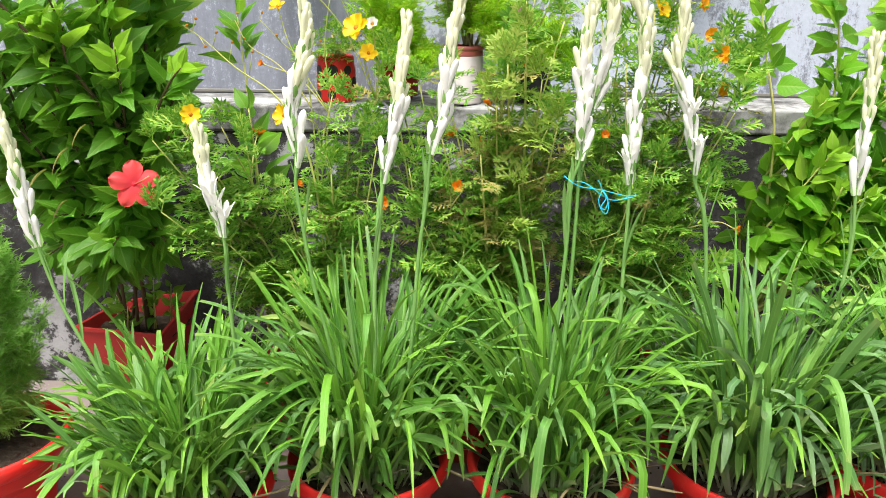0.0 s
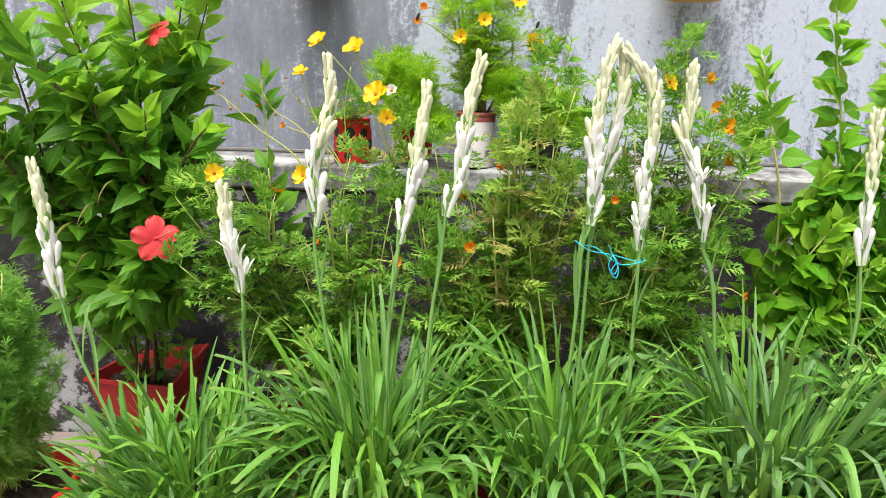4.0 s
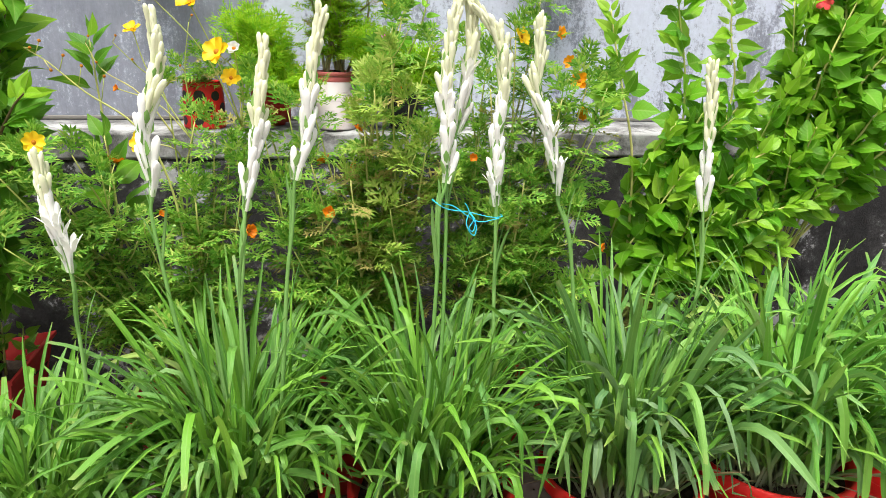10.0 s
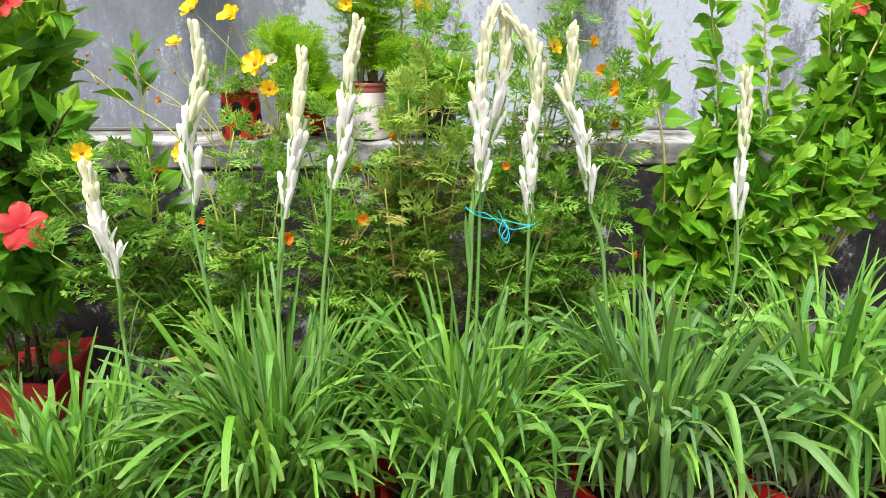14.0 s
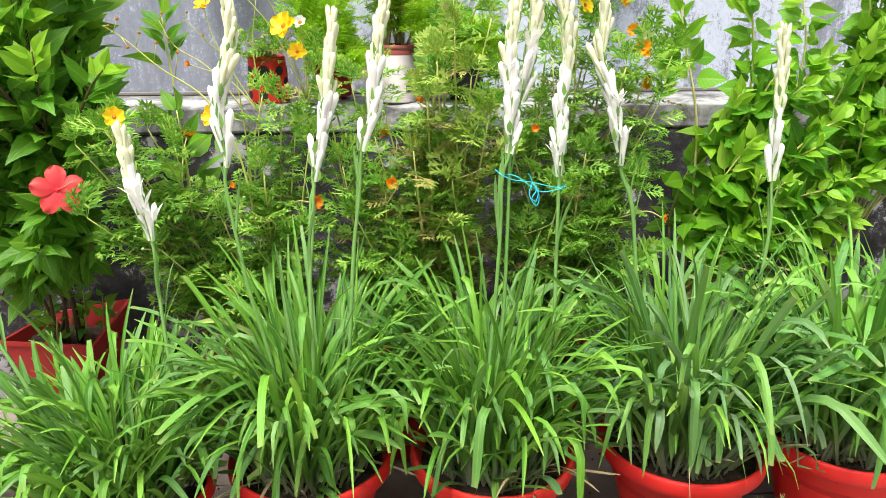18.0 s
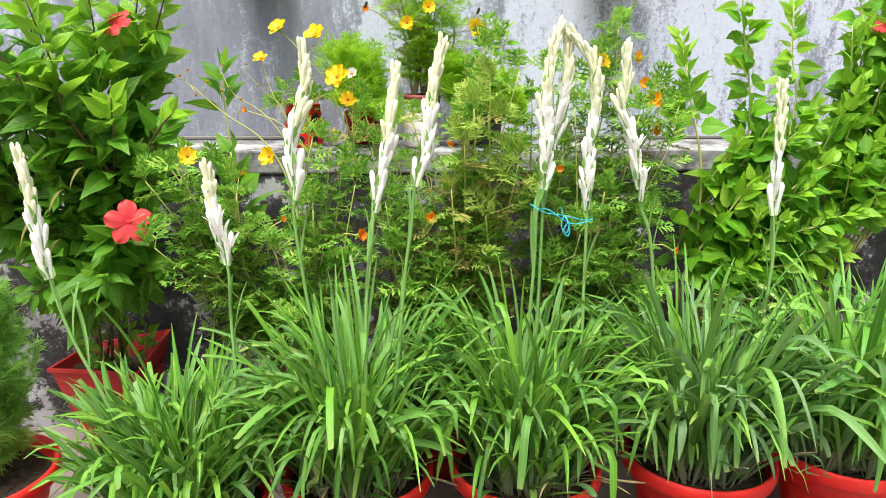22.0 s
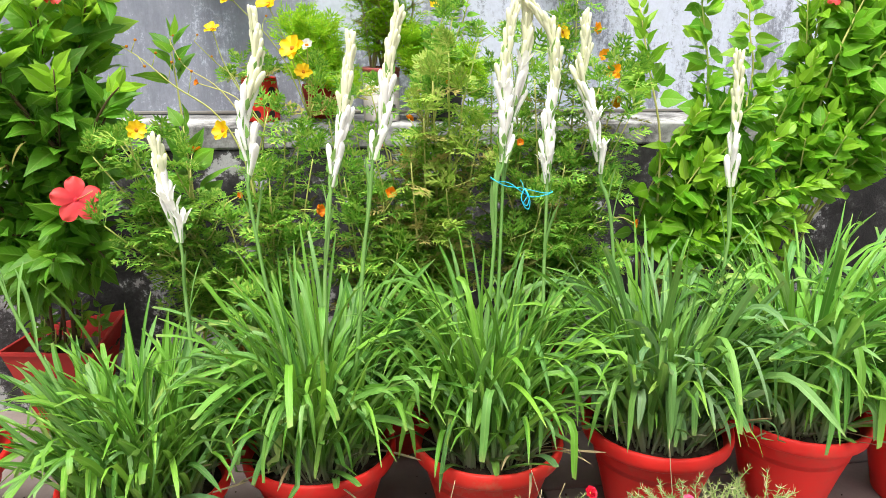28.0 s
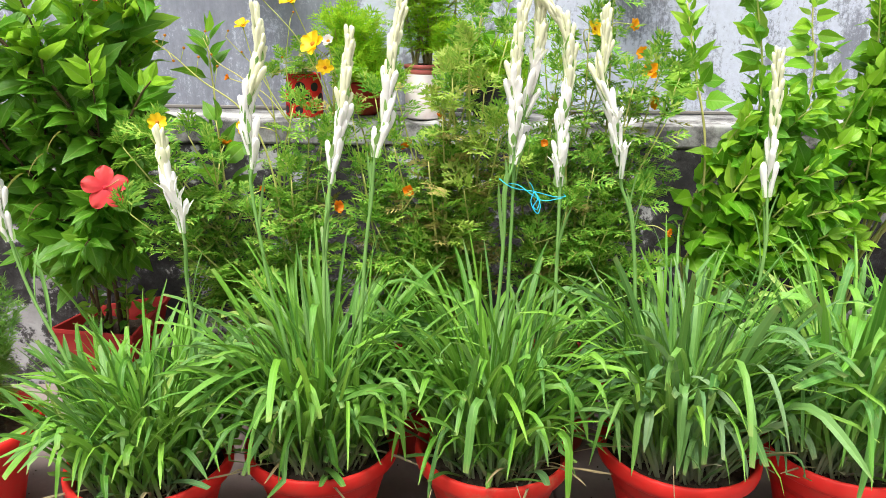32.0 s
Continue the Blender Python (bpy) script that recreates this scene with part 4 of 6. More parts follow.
def shrub(name, x, y, z, stems, leaves, seed, label, category, size=(0.05, 0.085), gap=0.022, budget=290, floor=0.0, twigs=M_TWIG, side=2, young=None, young_from=0.0, clear=(), hang=0.0):
    """stems: lists of world points from the soil up; leaves stand round each stem, smaller towards the tip."""
    g = random.Random(seed)
    sh = thing(name, x, y, z, label, category)
    extra = []
    count = 0
    for pts, clothed in stems:
        line = [p - sh.location for p in spline(pts, 6)]
        part("stem", tube(line, 0.005 if twigs is M_TWIG else 0.004, 0.0015, 6), twigs, sh)
        run = sum((b - a).length for a, b in zip(line, line[1:]))
        s, turn, acc, i = run * clothed, g.uniform(0, 6.28), 0.0, 0
        marks = []
        while s < run:
            marks.append(s)
            s += gap * g.uniform(0.8, 1.25)
        for k, q in enumerate(marks):
            acc, i = 0.0, 0
            while i < len(line) - 2 and acc + (line[i + 1] - line[i]).length < q:
                acc += (line[i + 1] - line[i]).length
                i += 1
            d = (line[i + 1] - line[i]).normalized()
            p = line[i] + d * (q - acc)
            u = d.orthogonal().normalized()
            w = d.cross(u)
            f = q / run
            if p.z + sh.location.z < floor + 0.06 * g.random():
                continue
            for h in range(side):
                turn += 2.4 + g.uniform(-0.9, 0.9)
                out = u * math.cos(turn) + w * math.sin(turn)
                if f > 0.9:
                    way = d + out * g.uniform(0.5, 1.1) + Vector((0, -0.2, 0))
                else:
                    way = out + d * g.uniform(0.1, 1.2) + Vector((g.gauss(0, 0.5), -0.15 + g.gauss(0, 0.4), g.uniform(-0.45, 0.75) - hang))
                q3 = p + sh.location + way.normalized() * 0.06
                if any(abs(q3.x - c[0]) < 0.065 and abs(q3.z - c[2]) < 0.065 and q3.y < c[1] + 0.02 for c in clear):
                    continue
                ln = g.uniform(*size) * (1.0 if f < 0.8 else 1.0 - (f - 0.8) * 2.0)
                me = g.choice(young if young and f > g.uniform(0.7, 0.95) and p.z + sh.location.z > young_from else leaves)
                # the upper face turns to the light: up and away from the wall
                zz = way.normalized()
                face = Vector((g.gauss(0, 0.7), -0.6 - hang + g.gauss(0, 0.55), 0.85 + g.gauss(0, 0.35)))
                yy = (face - zz * face.dot(zz)).normalized()
                m = Matrix.Translation(p + zz * ln * 0.2) @ Matrix((yy.cross(zz), yy, zz)).transposed().to_4x4() @ Matrix.Scale(ln, 4)
                if count < budget:
                    part("leaf", me, None, sh, m=m)
                else:
                    extra.append((me, m))
                count += 1
    for own in {id(me.materials[0]): me.materials[0] for me, m in extra}.values():
        tagged(part("foliage", gathered("foliage", [(me, m) for me, m in extra if me.materials[0] == own]), own, sh), kind="stuff")
    return sh


def fan_stems(root, tips, g, sway=0.05, clothed=0.3, mains=99):
    """Stems from the root to the tips; past the first few they fork off the nearest main stem."""
    out = []
    for t in tips:
        if len(out) >= mains:
            t = Vector(t)
            main = min(out[:mains], key=lambda o: (Vector(o[0][-1]) - t).length)[0]
            r = main[2].lerp(main[1] if t.z < main[3].z + 0.1 else main[3], g.uniform(0.2, 0.9))
            mid = r.lerp(t, 0.5) + Vector((g.uniform(-0.03, 0.03), g.uniform(-0.03, 0.03), 0.03))
            out.append(([r, mid, mid.lerp(t, 0.6) + Vector((0, 0, 0.01)), t], 0.12))
            continue
        r, t = Vector(root) + Vector((g.uniform(-0.03, 0.03), g.uniform(-0.03, 0.03), 0)), Vector(t)
        mid = r.lerp(t, 0.45) + Vector((g.uniform(-sway, sway), g.uniform(-sway, sway), 0.06))
        out.append(([r, r.lerp(mid, 0.5) + Vector((0, 0, 0.02)), mid, mid.lerp(t, 0.55) + Vector((g.uniform(-0.02, 0.02), 0, 0.01)), t], clothed))
    return out


g = random.Random(3)
HIB_BLOOM = (-0.63, 1.405, 0.758)
HIB_ROOT = (-0.845, 1.795, 0.24)
hib_tips = [(g.uniform(-1.24, -0.6), g.uniform(1.42, 1.75), g.uniform(0.62, 1.15)) for _ in range(22)]
hib_tips += [(-0.8, 1.5, 0.58), (-0.72, 1.5, 0.54), (-0.9, 1.52, 0.56), (-0.66, 1.55, 0.56), (-0.84, 1.6, 0.5), (-0.75, 1.62, 0.5), (-0.95, 1.6, 0.54), (-0.78, 1.55, 0.52), (-0.62, 1.5, 0.6), (-0.82, 1.6, 0.44), (-0.92, 1.65, 0.43)]
hib_tips += [(-0.54, 1.6, 1.3), (-0.6, 1.62, 1.36), (-0.72, 1.55, 1.34), (-0.88, 1.55, 1.36), (-1.03, 1.55, 1.3), (-0.8, 1.45, 1.22), (-0.66, 1.47, 1.02), (-0.64, 1.44, 0.72), (-0.7, 1.42, 0.62), (-0.95, 1.46, 1.2), (-1.12, 1.5, 1.1), (-0.62, 1.6, 1.15), (-0.56, 1.5, 0.86), (-0.55, 1.52, 0.98)]
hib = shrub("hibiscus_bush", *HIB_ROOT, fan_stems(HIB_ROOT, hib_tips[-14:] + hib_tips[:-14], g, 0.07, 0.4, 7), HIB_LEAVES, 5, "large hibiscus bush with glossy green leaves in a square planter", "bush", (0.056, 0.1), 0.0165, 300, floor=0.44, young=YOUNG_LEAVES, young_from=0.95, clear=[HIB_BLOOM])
for px, py, pz, sz in ((-0.8, 1.4, 0.79, 0.085), (-0.76, 1.42, 0.83, 0.06), (-0.93, 1.45, 0.93, 0.06), (-0.71, 1.41, 0.88, 0.055), (-0.78, 1.42, 0.72, 0.06), (-1.05, 1.45, 0.98, 0.07)):
    part("old_leaf", OLD_LEAF, None, hib, "browning old leaf", m=aim(Vector((px, py, pz)) - hib.location, (-0.5, -0.5, -0.35), 0.3, sz))


SEED_LEAVES = leaf_set(M_HIB, [(0.3, -0.2, 0.2), (0.26, -0.35, 0.3)])
for sx, sy, st in ((-0.9, 1.79, 0.1), (-0.8, 1.79, 0.15), (-0.77, 1.83, 0.12), (-0.86, 1.75, 0.09), (-0.92, 1.83, 0.13)):
    shrub("seedling", sx, sy, 0.247, [([(sx, sy, 0.243), (sx + 0.01, sy - 0.01, 0.247 + st * 0.5), (sx + 0.02, sy - 0.02, 0.247 + st)], 0.25)], SEED_LEAVES, int(st * 1000), "small dark green seedling in the square planter", "seedling", (0.03, 0.05), 0.02, twigs=M_STEM)


def petal_mesh(name, length, width, cup, mat, notch=0.0, ruffle=0.0, rows=6, cols=4):
    """A petal from the flower's middle outward along x, cupped upward along z."""
    verts, faces = [], []
    for i in range(rows + 1):
        s = i / rows
        w = width * (0.16 + 0.84 * math.sin(math.pi * 0.5 * min(1, s * 1.25)) ** 1.1) * (1.0 if s < 0.8 else 1 - (s - 0.8) * 2.0)
        for k in range(cols + 1):
            c = 2 * k / cols - 1
            x = length * s - (notch * length * (1 - abs(abs(c) - 0.5) * 2) * 0.0) - length * 0.12 * c * c * s
            verts.append((x, w * c * 0.5, cup * s * s * length + 0.18 * width * c * c * s + ruffle * length * math.sin(5 * c + 6 * s) * s))
    n = cols + 1
    for i in range(rows):
        for k in range(cols):
            a = i * n + k
            faces.append((a, a + 1, a + n + 1, a + n))
    me = mesh(name, verts, faces)
    me.materials.append(mat)
    return me


def bead(r, mat, squash=0.6):
    bm = bmesh.new()
    bmesh.ops.create_icosphere(bm, subdivisions=2, radius=r)
    for v in bm.verts:
        v.co.z *= squash
        v.co *= 1 + 0.12 * noise.noise(v.co * 900)
    me = bpy.data.meshes.new("bead")
    bm.to_mesh(me)
    bm.free()
    me.materials.append(mat)
    return me


def round_petal(length, width):
    """A broad rounded petal with a narrow claw and a waved edge, along x."""
    verts, faces, rows, cols = [], [], 9, 6
    for i in range(rows + 1):
        s = i / rows
        w = width * (0.16 + 0.84 * math.sin(math.pi * 0.5 * min(1.0, s / 0.62)) ** 1.4) * (1.0 if s < 0.62 else math.sqrt(max(0.06, 1 - ((s - 0.62) / 0.39) ** 2)))
        for k in range(cols + 1):
            c = 2 * k / cols - 1
            wave = 0.07 * length * s * s * math.sin(4.5 * c + 2 * s) + 0.045 * length * s * abs(c) * math.sin(17 * s + 3 * c)
            verts.append((length * s, w * c * 0.5, 0.25 * length * s - 0.22 * length * s * s + wave - 0.06 * width * abs(c) * s))
    n = cols + 1
    faces = [(i * n + k, i * n + k + 1, i * n + k + n + 1, i * n + k + n) for i in range(rows) for k in range(cols)]
    me = mesh("petal", verts, faces)
    me.materials.append(M_RED)
    return me


HIB_PETAL = round_petal(0.053, 0.041)
M_STAMEN = petal("stamen", (0.85, 0.4, 0.2), (0.7, 0.04, 0.04), 0.5, 0.05)
STAMEN = mesh("stamen", *tube(spline([(0, 0, 0), (0, 0.003, 0.025), (0, 0.01, 0.055)], 4), 0.0019, 0.0014, 6))
STAMEN.materials.append(M_STAMEN)


def hibiscus_flower(parent, place, way, size, spin):
    """A five-petalled flower with its long stamen."""
    fl = part("flower", bead(0.006, M_RED), None, parent, "open red hibiscus flower", m=aim(Vector(place) - parent.location, way, spin, size))
    for k in range(5):
        part("petal", HIB_PETAL, None, fl, m=Matrix.Rotation(k * 2 * math.pi / 5, 4, "Z") @ Matrix.Rotation(0.25 * (k % 2) - 0.1, 4, "X") @ Matrix.Rotation(0.12 - 0.09 * (k % 3), 4, "Y"))
    part("stamen", STAMEN, None, fl, "pale orange stamen column", m=Matrix.Rotation(-spin, 4, "Z") @ Matrix.Rotation(0.75, 4, "Y"))
    return fl


hibiscus_flower(hib, HIB_BLOOM, (0.2, -0.88, 0.35), 0.95, 0.35)
hibiscus_flower(hib, (-0.66, 1.56, 1.178), (-0.4, -0.6, 0.6), 0.7, 0.1)
hibiscus_flower(hib, (-1.02, 1.5, 1.2), (-0.6, -0.5, 0.4), 0.7, 1.1)

g = random.Random(9)
R1 = (0.8, 1.66, 0.21)
shoots = [([R1, (0.79, 1.64, 0.5), (0.76, 1.6, 0.82), (0.724, 1.62, 1.0), (0.705, 1.64, 1.1), (0.692, 1.65, 1.17)], 0.76),
          ([R1, (0.83, 1.64, 0.5), (0.87, 1.6, 0.8), (0.883, 1.62, 1.0), (0.85, 1.64, 1.2), (0.832, 1.65, 1.37)], 0.5),
          ([R1, (0.86, 1.64, 0.48), (0.96, 1.6, 0.78), (1.008, 1.62, 1.0), (0.995, 1.64, 1.12), (0.985, 1.65, 1.25)], 0.52)]
tips1 = [(0.84, 1.56, 0.92), (0.86, 1.52, 0.82), (0.88, 1.5, 0.74), (0.9, 1.5, 0.64), (0.91, 1.52, 0.84), (0.94, 1.5, 0.72), (0.92, 1.5, 0.58), (0.98, 1.54, 0.94), (1.0, 1.5, 0.8), (1.04, 1.5, 0.7), (1.04, 1.52, 0.6), (1.08, 1.54, 0.86), (0.93, 1.56, 0.97), (1.05, 1.58, 1.0), (0.9, 1.48, 0.5), (1.1, 1.5, 0.66), (1.12, 1.52, 0.54), (1.0, 1.48, 0.5), (1.08, 1.5, 0.48), (1.14, 1.52, 0.62), (1.15, 1.5, 0.74), (0.97, 1.5, 0.6)]
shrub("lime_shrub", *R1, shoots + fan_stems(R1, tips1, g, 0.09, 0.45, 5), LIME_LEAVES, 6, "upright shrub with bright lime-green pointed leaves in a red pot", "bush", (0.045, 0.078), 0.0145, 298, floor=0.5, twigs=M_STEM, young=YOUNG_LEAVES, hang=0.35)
R2 = (1.2, 1.66, 0.21)
tips2 = [(1.15, 1.64, 1.36), (1.12, 1.6, 1.2), (1.3, 1.62, 1.36), (1.42, 1.62, 1.25), (1.14, 1.55, 1.06), (1.24, 1.55, 1.0), (1.34, 1.55, 1.08), (1.12, 1.52, 0.85), (1.2, 1.5, 0.76), (1.35, 1.52, 0.97), (1.13, 1.56, 0.96), (1.45, 1.58, 0.98), (1.26, 1.56, 1.22), (1.17, 1.6, 1.2), (1.4, 1.58, 1.15), (1.1, 1.52, 0.72), (1.55, 1.6, 1.2), (1.6, 1.62, 1.38), (1.52, 1.55, 1.05), (1.64, 1.6, 1.05), (1.5, 1.6, 1.34), (1.58, 1.52, 1.02), (1.22, 1.5, 0.86), (1.16, 1.5, 0.92), (1.3, 1.66, 1.45), (1.38, 1.7, 1.42), (1.24, 1.7, 1.3), (1.35, 1.7, 1.2), (1.44, 1.7, 1.4)]
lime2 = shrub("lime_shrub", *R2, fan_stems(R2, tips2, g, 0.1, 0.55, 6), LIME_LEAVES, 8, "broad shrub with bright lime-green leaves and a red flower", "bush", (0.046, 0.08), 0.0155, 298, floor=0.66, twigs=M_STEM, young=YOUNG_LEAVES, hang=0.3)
hibiscus_flower(lime2, (1.197, 1.6, 1.2), (-0.3, -0.7, 0.4), 0.4, 0.1)


# ---- feathery cosmos ----
def fern_leaf(seed, pairs=5, lobes=3, fat=1.0):
    """A divided leaf of unit length along z: thin leaflets in pairs, each lobed again."""
    g = random.Random(seed)
    v, f = [], []

    def strip(a, b, w):
        d = (b - a).normalized()
        s = d.cross(Vector((0, 1, 0.2))).normalized() * w * fat
        k = len(v)
        v.extend([a - s * 0.5, a + s * 0.5, a.lerp(b, 0.6) + s * 0.9 + Vector((0, 0.01, 0)), b, a.lerp(b, 0.6) - s * 0.9 + Vector((0, 0.01, 0))])
        f.append((k, k + 1, k + 2, k + 3, k + 4))

    top = Vector((0, -0.18, 1.0))
    strip(Vector((0, 0, 0)), Vector((0, -0.06, 0.6)), 0.014)
    for i in range(pairs):
        s = 0.28 + 0.66 * i / pairs
        c = Vector((0, -0.18 * s * s, s))
        ln = 0.52 * (1 - 0.45 * i / pairs)
        for sx in (-1, 1):
            e = c + Vector((sx * ln * 0.85, g.uniform(-0.14, 0.02), ln * 0.5))
            strip(c, e, 0.04)
            for j in range(lobes):
                q = c.lerp(e, 0.3 + 0.28 * j)
                for sz in (-1, 1):
                    strip(q, q + Vector((sx * ln * (0.42 if sz < 0 else 0.14), g.uniform(-0.06, 0.06), ln * (0.06 if sz < 0 else 0.5))), 0.036)
    strip(Vector((0, -0.08, 0.58)), top, 0.042)
    for sx in (-1, 1):
        strip(Vector((0, -0.1, 0.74)), Vector((sx * 0.12, -0.15, 0.97)), 0.036)
    return v, f


FERNS = [fern_leaf(1, 4, 1), fern_leaf(2, 3, 2), fern_leaf(3, 4, 1), fern_leaf(8, 3, 1)]
FINE_FERNS = [fern_leaf(11, 5, 1, 0.55), fern_leaf(12, 4, 2, 0.5), fern_leaf(13, 5, 1, 0.6)]


COSMOS_PETALS = [petal_mesh("petal", 0.025, 0.0185, 0.1, M_YELLOW, rows=4), petal_mesh("petal", 0.019, 0.015, 0.25, M_ORANGE, rows=4), petal_mesh("petal", 0.017, 0.013, 0.4, M_SNOW, rows=4), petal_mesh("petal", 0.02, 0.015, 0.15, M_AMBER, rows=4)]
EYES = [bead(0.0052, M_EYE, 0.9)]
SEPAL = bead(0.0045, M_BRACT, 1.0)
HEAD = bead(0.0042, M_BLACK, 2.4)


def cosmos_flower(parent, place, root, kind, g, size=1.0):
    """A flower on its thin stem; kind 0 is yellow, 1 orange, 2 white, 3 amber."""
    place = Vector(place)
    o = parent.location
    root = Vector(root)
    mid = place.lerp(root, 0.5) + Vector((g.uniform(-0.03, 0.03), g.uniform(-0.02, 0.02), 0.02))
    way = (place - mid).normalized() + Vector((g.uniform(-0.35, 0.35), -0.75, 0.2))
    stem = part("flower_stem", tube([p - o for p in spline([root, mid, place], 5)], 0.0017, 0.0011, 5), M_STEM, parent)
    fl = part("flower", EYES[0], None, parent, ("yellow", "orange", "white", "amber")[kind] + " cosmos flower", m=aim(place - o, way, g.uniform(0, 6), size * g.uniform(0.9, 1.1)))
    for k in range(8):
        part("petal", COSMOS_PETALS[kind], None, fl, m=Matrix.Rotation(k * math.pi / 4 + g.uniform(-0.12, 0.12), 4, "Z") @ Matrix.Rotation(g.uniform(-0.35, 0.05) - 0.15 * (k % 2), 4, "Y"))
    part("calyx", SEPAL, None, fl, m=Matrix.Translation((0, 0, -0.005)))
    return fl


def cosmos(name, x, y, z, tips, seed, label, mat=M_FERN, leaf=(0.045, 0.09), gap=0.019, side=2, dry=0.06, flowers=(), buds=0, lowest=0.12, twigs=M_STEM, thick=0.0048, branchy=False, kinds=FERNS, rise=(-0.1, 0.75), heads=()):
    g = random.Random(seed)
    pl = thing(name, x, y, z, label, "plant")
    green, brown = Soup(), Soup()
    lines = []
    for t in tips:
        r = Vector((x + g.uniform(-0.03, 0.03), y + g.uniform(-0.03, 0.03), z - 0.005))
        t = Vector(t)
        mid = r.lerp(t, 0.5) + Vector((g.uniform(-0.04, 0.04), g.uniform(-0.03, 0.03), 0.03))
        line = spline([r, mid, t], 9)
        lines.append(line)
        part("stem", tube([p - pl.location for p in line], thick, 0.0014, 5), twigs, pl)
        run, turn = 0.0, g.uniform(0, 6.28)
        nxt = lowest
        for a, b in zip(line, line[1:]):
            d = b - a
            while nxt < run + d.length:
                p = a.lerp(b, (nxt - run) / d.length)
                node_dry = g.random() < dry
                for h in range(side):
                    turn += 2.4 if side < 3 else 6.283 / side + g.uniform(-0.3, 0.3)
                    way = Vector((math.cos(turn), math.sin(turn) - 0.2, g.uniform(*rise)))
                    ln = g.uniform(*leaf)
                    m = aim(p - pl.location, way, g.uniform(-0.6, 0.6), ln)
                    (brown if node_dry and h % 2 else green).add(*g.choice(kinds), m)
                turn += 0.7
                nxt += gap * g.uniform(0.7, 1.3)
            run += d.length
        if branchy:
            # opposite side shoots, each ending in a tuft
            k = 5 + g.randrange(2)
            while k < len(line) - 5:
                base = line[k]
                d = (line[k + 1] - line[k]).normalized()
                a = g.uniform(0, 3.14)
                for sgn in (-1, 1):
                    o = Vector((math.cos(a) * sgn, math.sin(a) * sgn * 0.7 - 0.25, 0))
                    ln = g.uniform(0.06, 0.12)
                    e = base + (d * 0.75 + o * 0.8).normalized() * ln + Vector((0, 0, 0.015))
                    tw = spline([base, base.lerp(e, 0.5) + o * 0.008, e], 4)
                    part("side_shoot", tube([p - pl.location for p in tw], 0.0022, 0.0012, 5), twigs, pl)
                    dead = g.random() < dry * 0.7
                    for q in tw[4:]:
                        for h in range(1):
                            way = (e - base).normalized() * g.uniform(0.2, 0.9) + Vector((g.gauss(0, 0.7), g.gauss(-0.2, 0.7), g.uniform(-0.2, 0.5)))
                            (brown if dead else green).add(*g.choice(kinds), aim(q - pl.location, way, g.uniform(-0.6, 0.6), g.uniform(*leaf)))
                k += 4 + g.randrange(3)
        for h in range(5):
            (green).add(*g.choice(kinds), aim(line[-1] - pl.location, (g.uniform(-0.7, 0.7), g.uniform(-0.7, 0.7), 1), g.uniform(0, 6), g.uniform(*leaf)))
    tagged(part("foliage", mesh("foliage", *green.made(), False), mat, pl, "fine feathery green leaves"), kind="stuff")
    if brown.v:
        tagged(part("dry_foliage", mesh("dry_foliage", *brown.made(), False), M_FERN_DRY, pl, "yellowed dry leaves"), kind="stuff")
    for place, kind, size in flowers:
        near = min((p for ln in lines for p in ln[4:-1]), key=lambda q: (q - Vector(place)).length + 0.6 * abs(q.z - place[2] + 0.09))
        cosmos_flower(pl, place, near, kind, g, size)
    for place in heads:
        t = Vector(place)
        q = min((p for ln in lines for p in ln[4:]), key=lambda v: (v - t).length)
        part("dry_stem", tube([p - pl.location for p in spline([q, q.lerp(t, 0.5) + Vector((0.006, 0, 0)), t], 4)], 0.0012, 0.0009, 4), M_STEM, pl)
        part("seed_head", HEAD, None, pl, "dark dried seed head", m=aim(t - pl.location, (0.35, 0.0, 0.9), 0.0, 1.0))
    for k in range(buds):
        q = g.choice(lines)[-1]
        t = q + Vector((g.uniform(-0.06, 0.06), g.uniform(-0.05, 0.02), g.uniform(0.02, 0.07)))
        part("bud_stem", tube([p - pl.location for p in spline([q, q.lerp(t, 0.5) + Vector((0.004, 0, 0)), t], 3)], 0.0012, 0.0009, 4), M_STEM, pl)
        part("bud", SEPAL, None, pl, "round green-yellow bud", m=Matrix.Translation(t - pl.location) @ Matrix.Scale(g.uniform(0.55, 0.95), 4))
    return pl


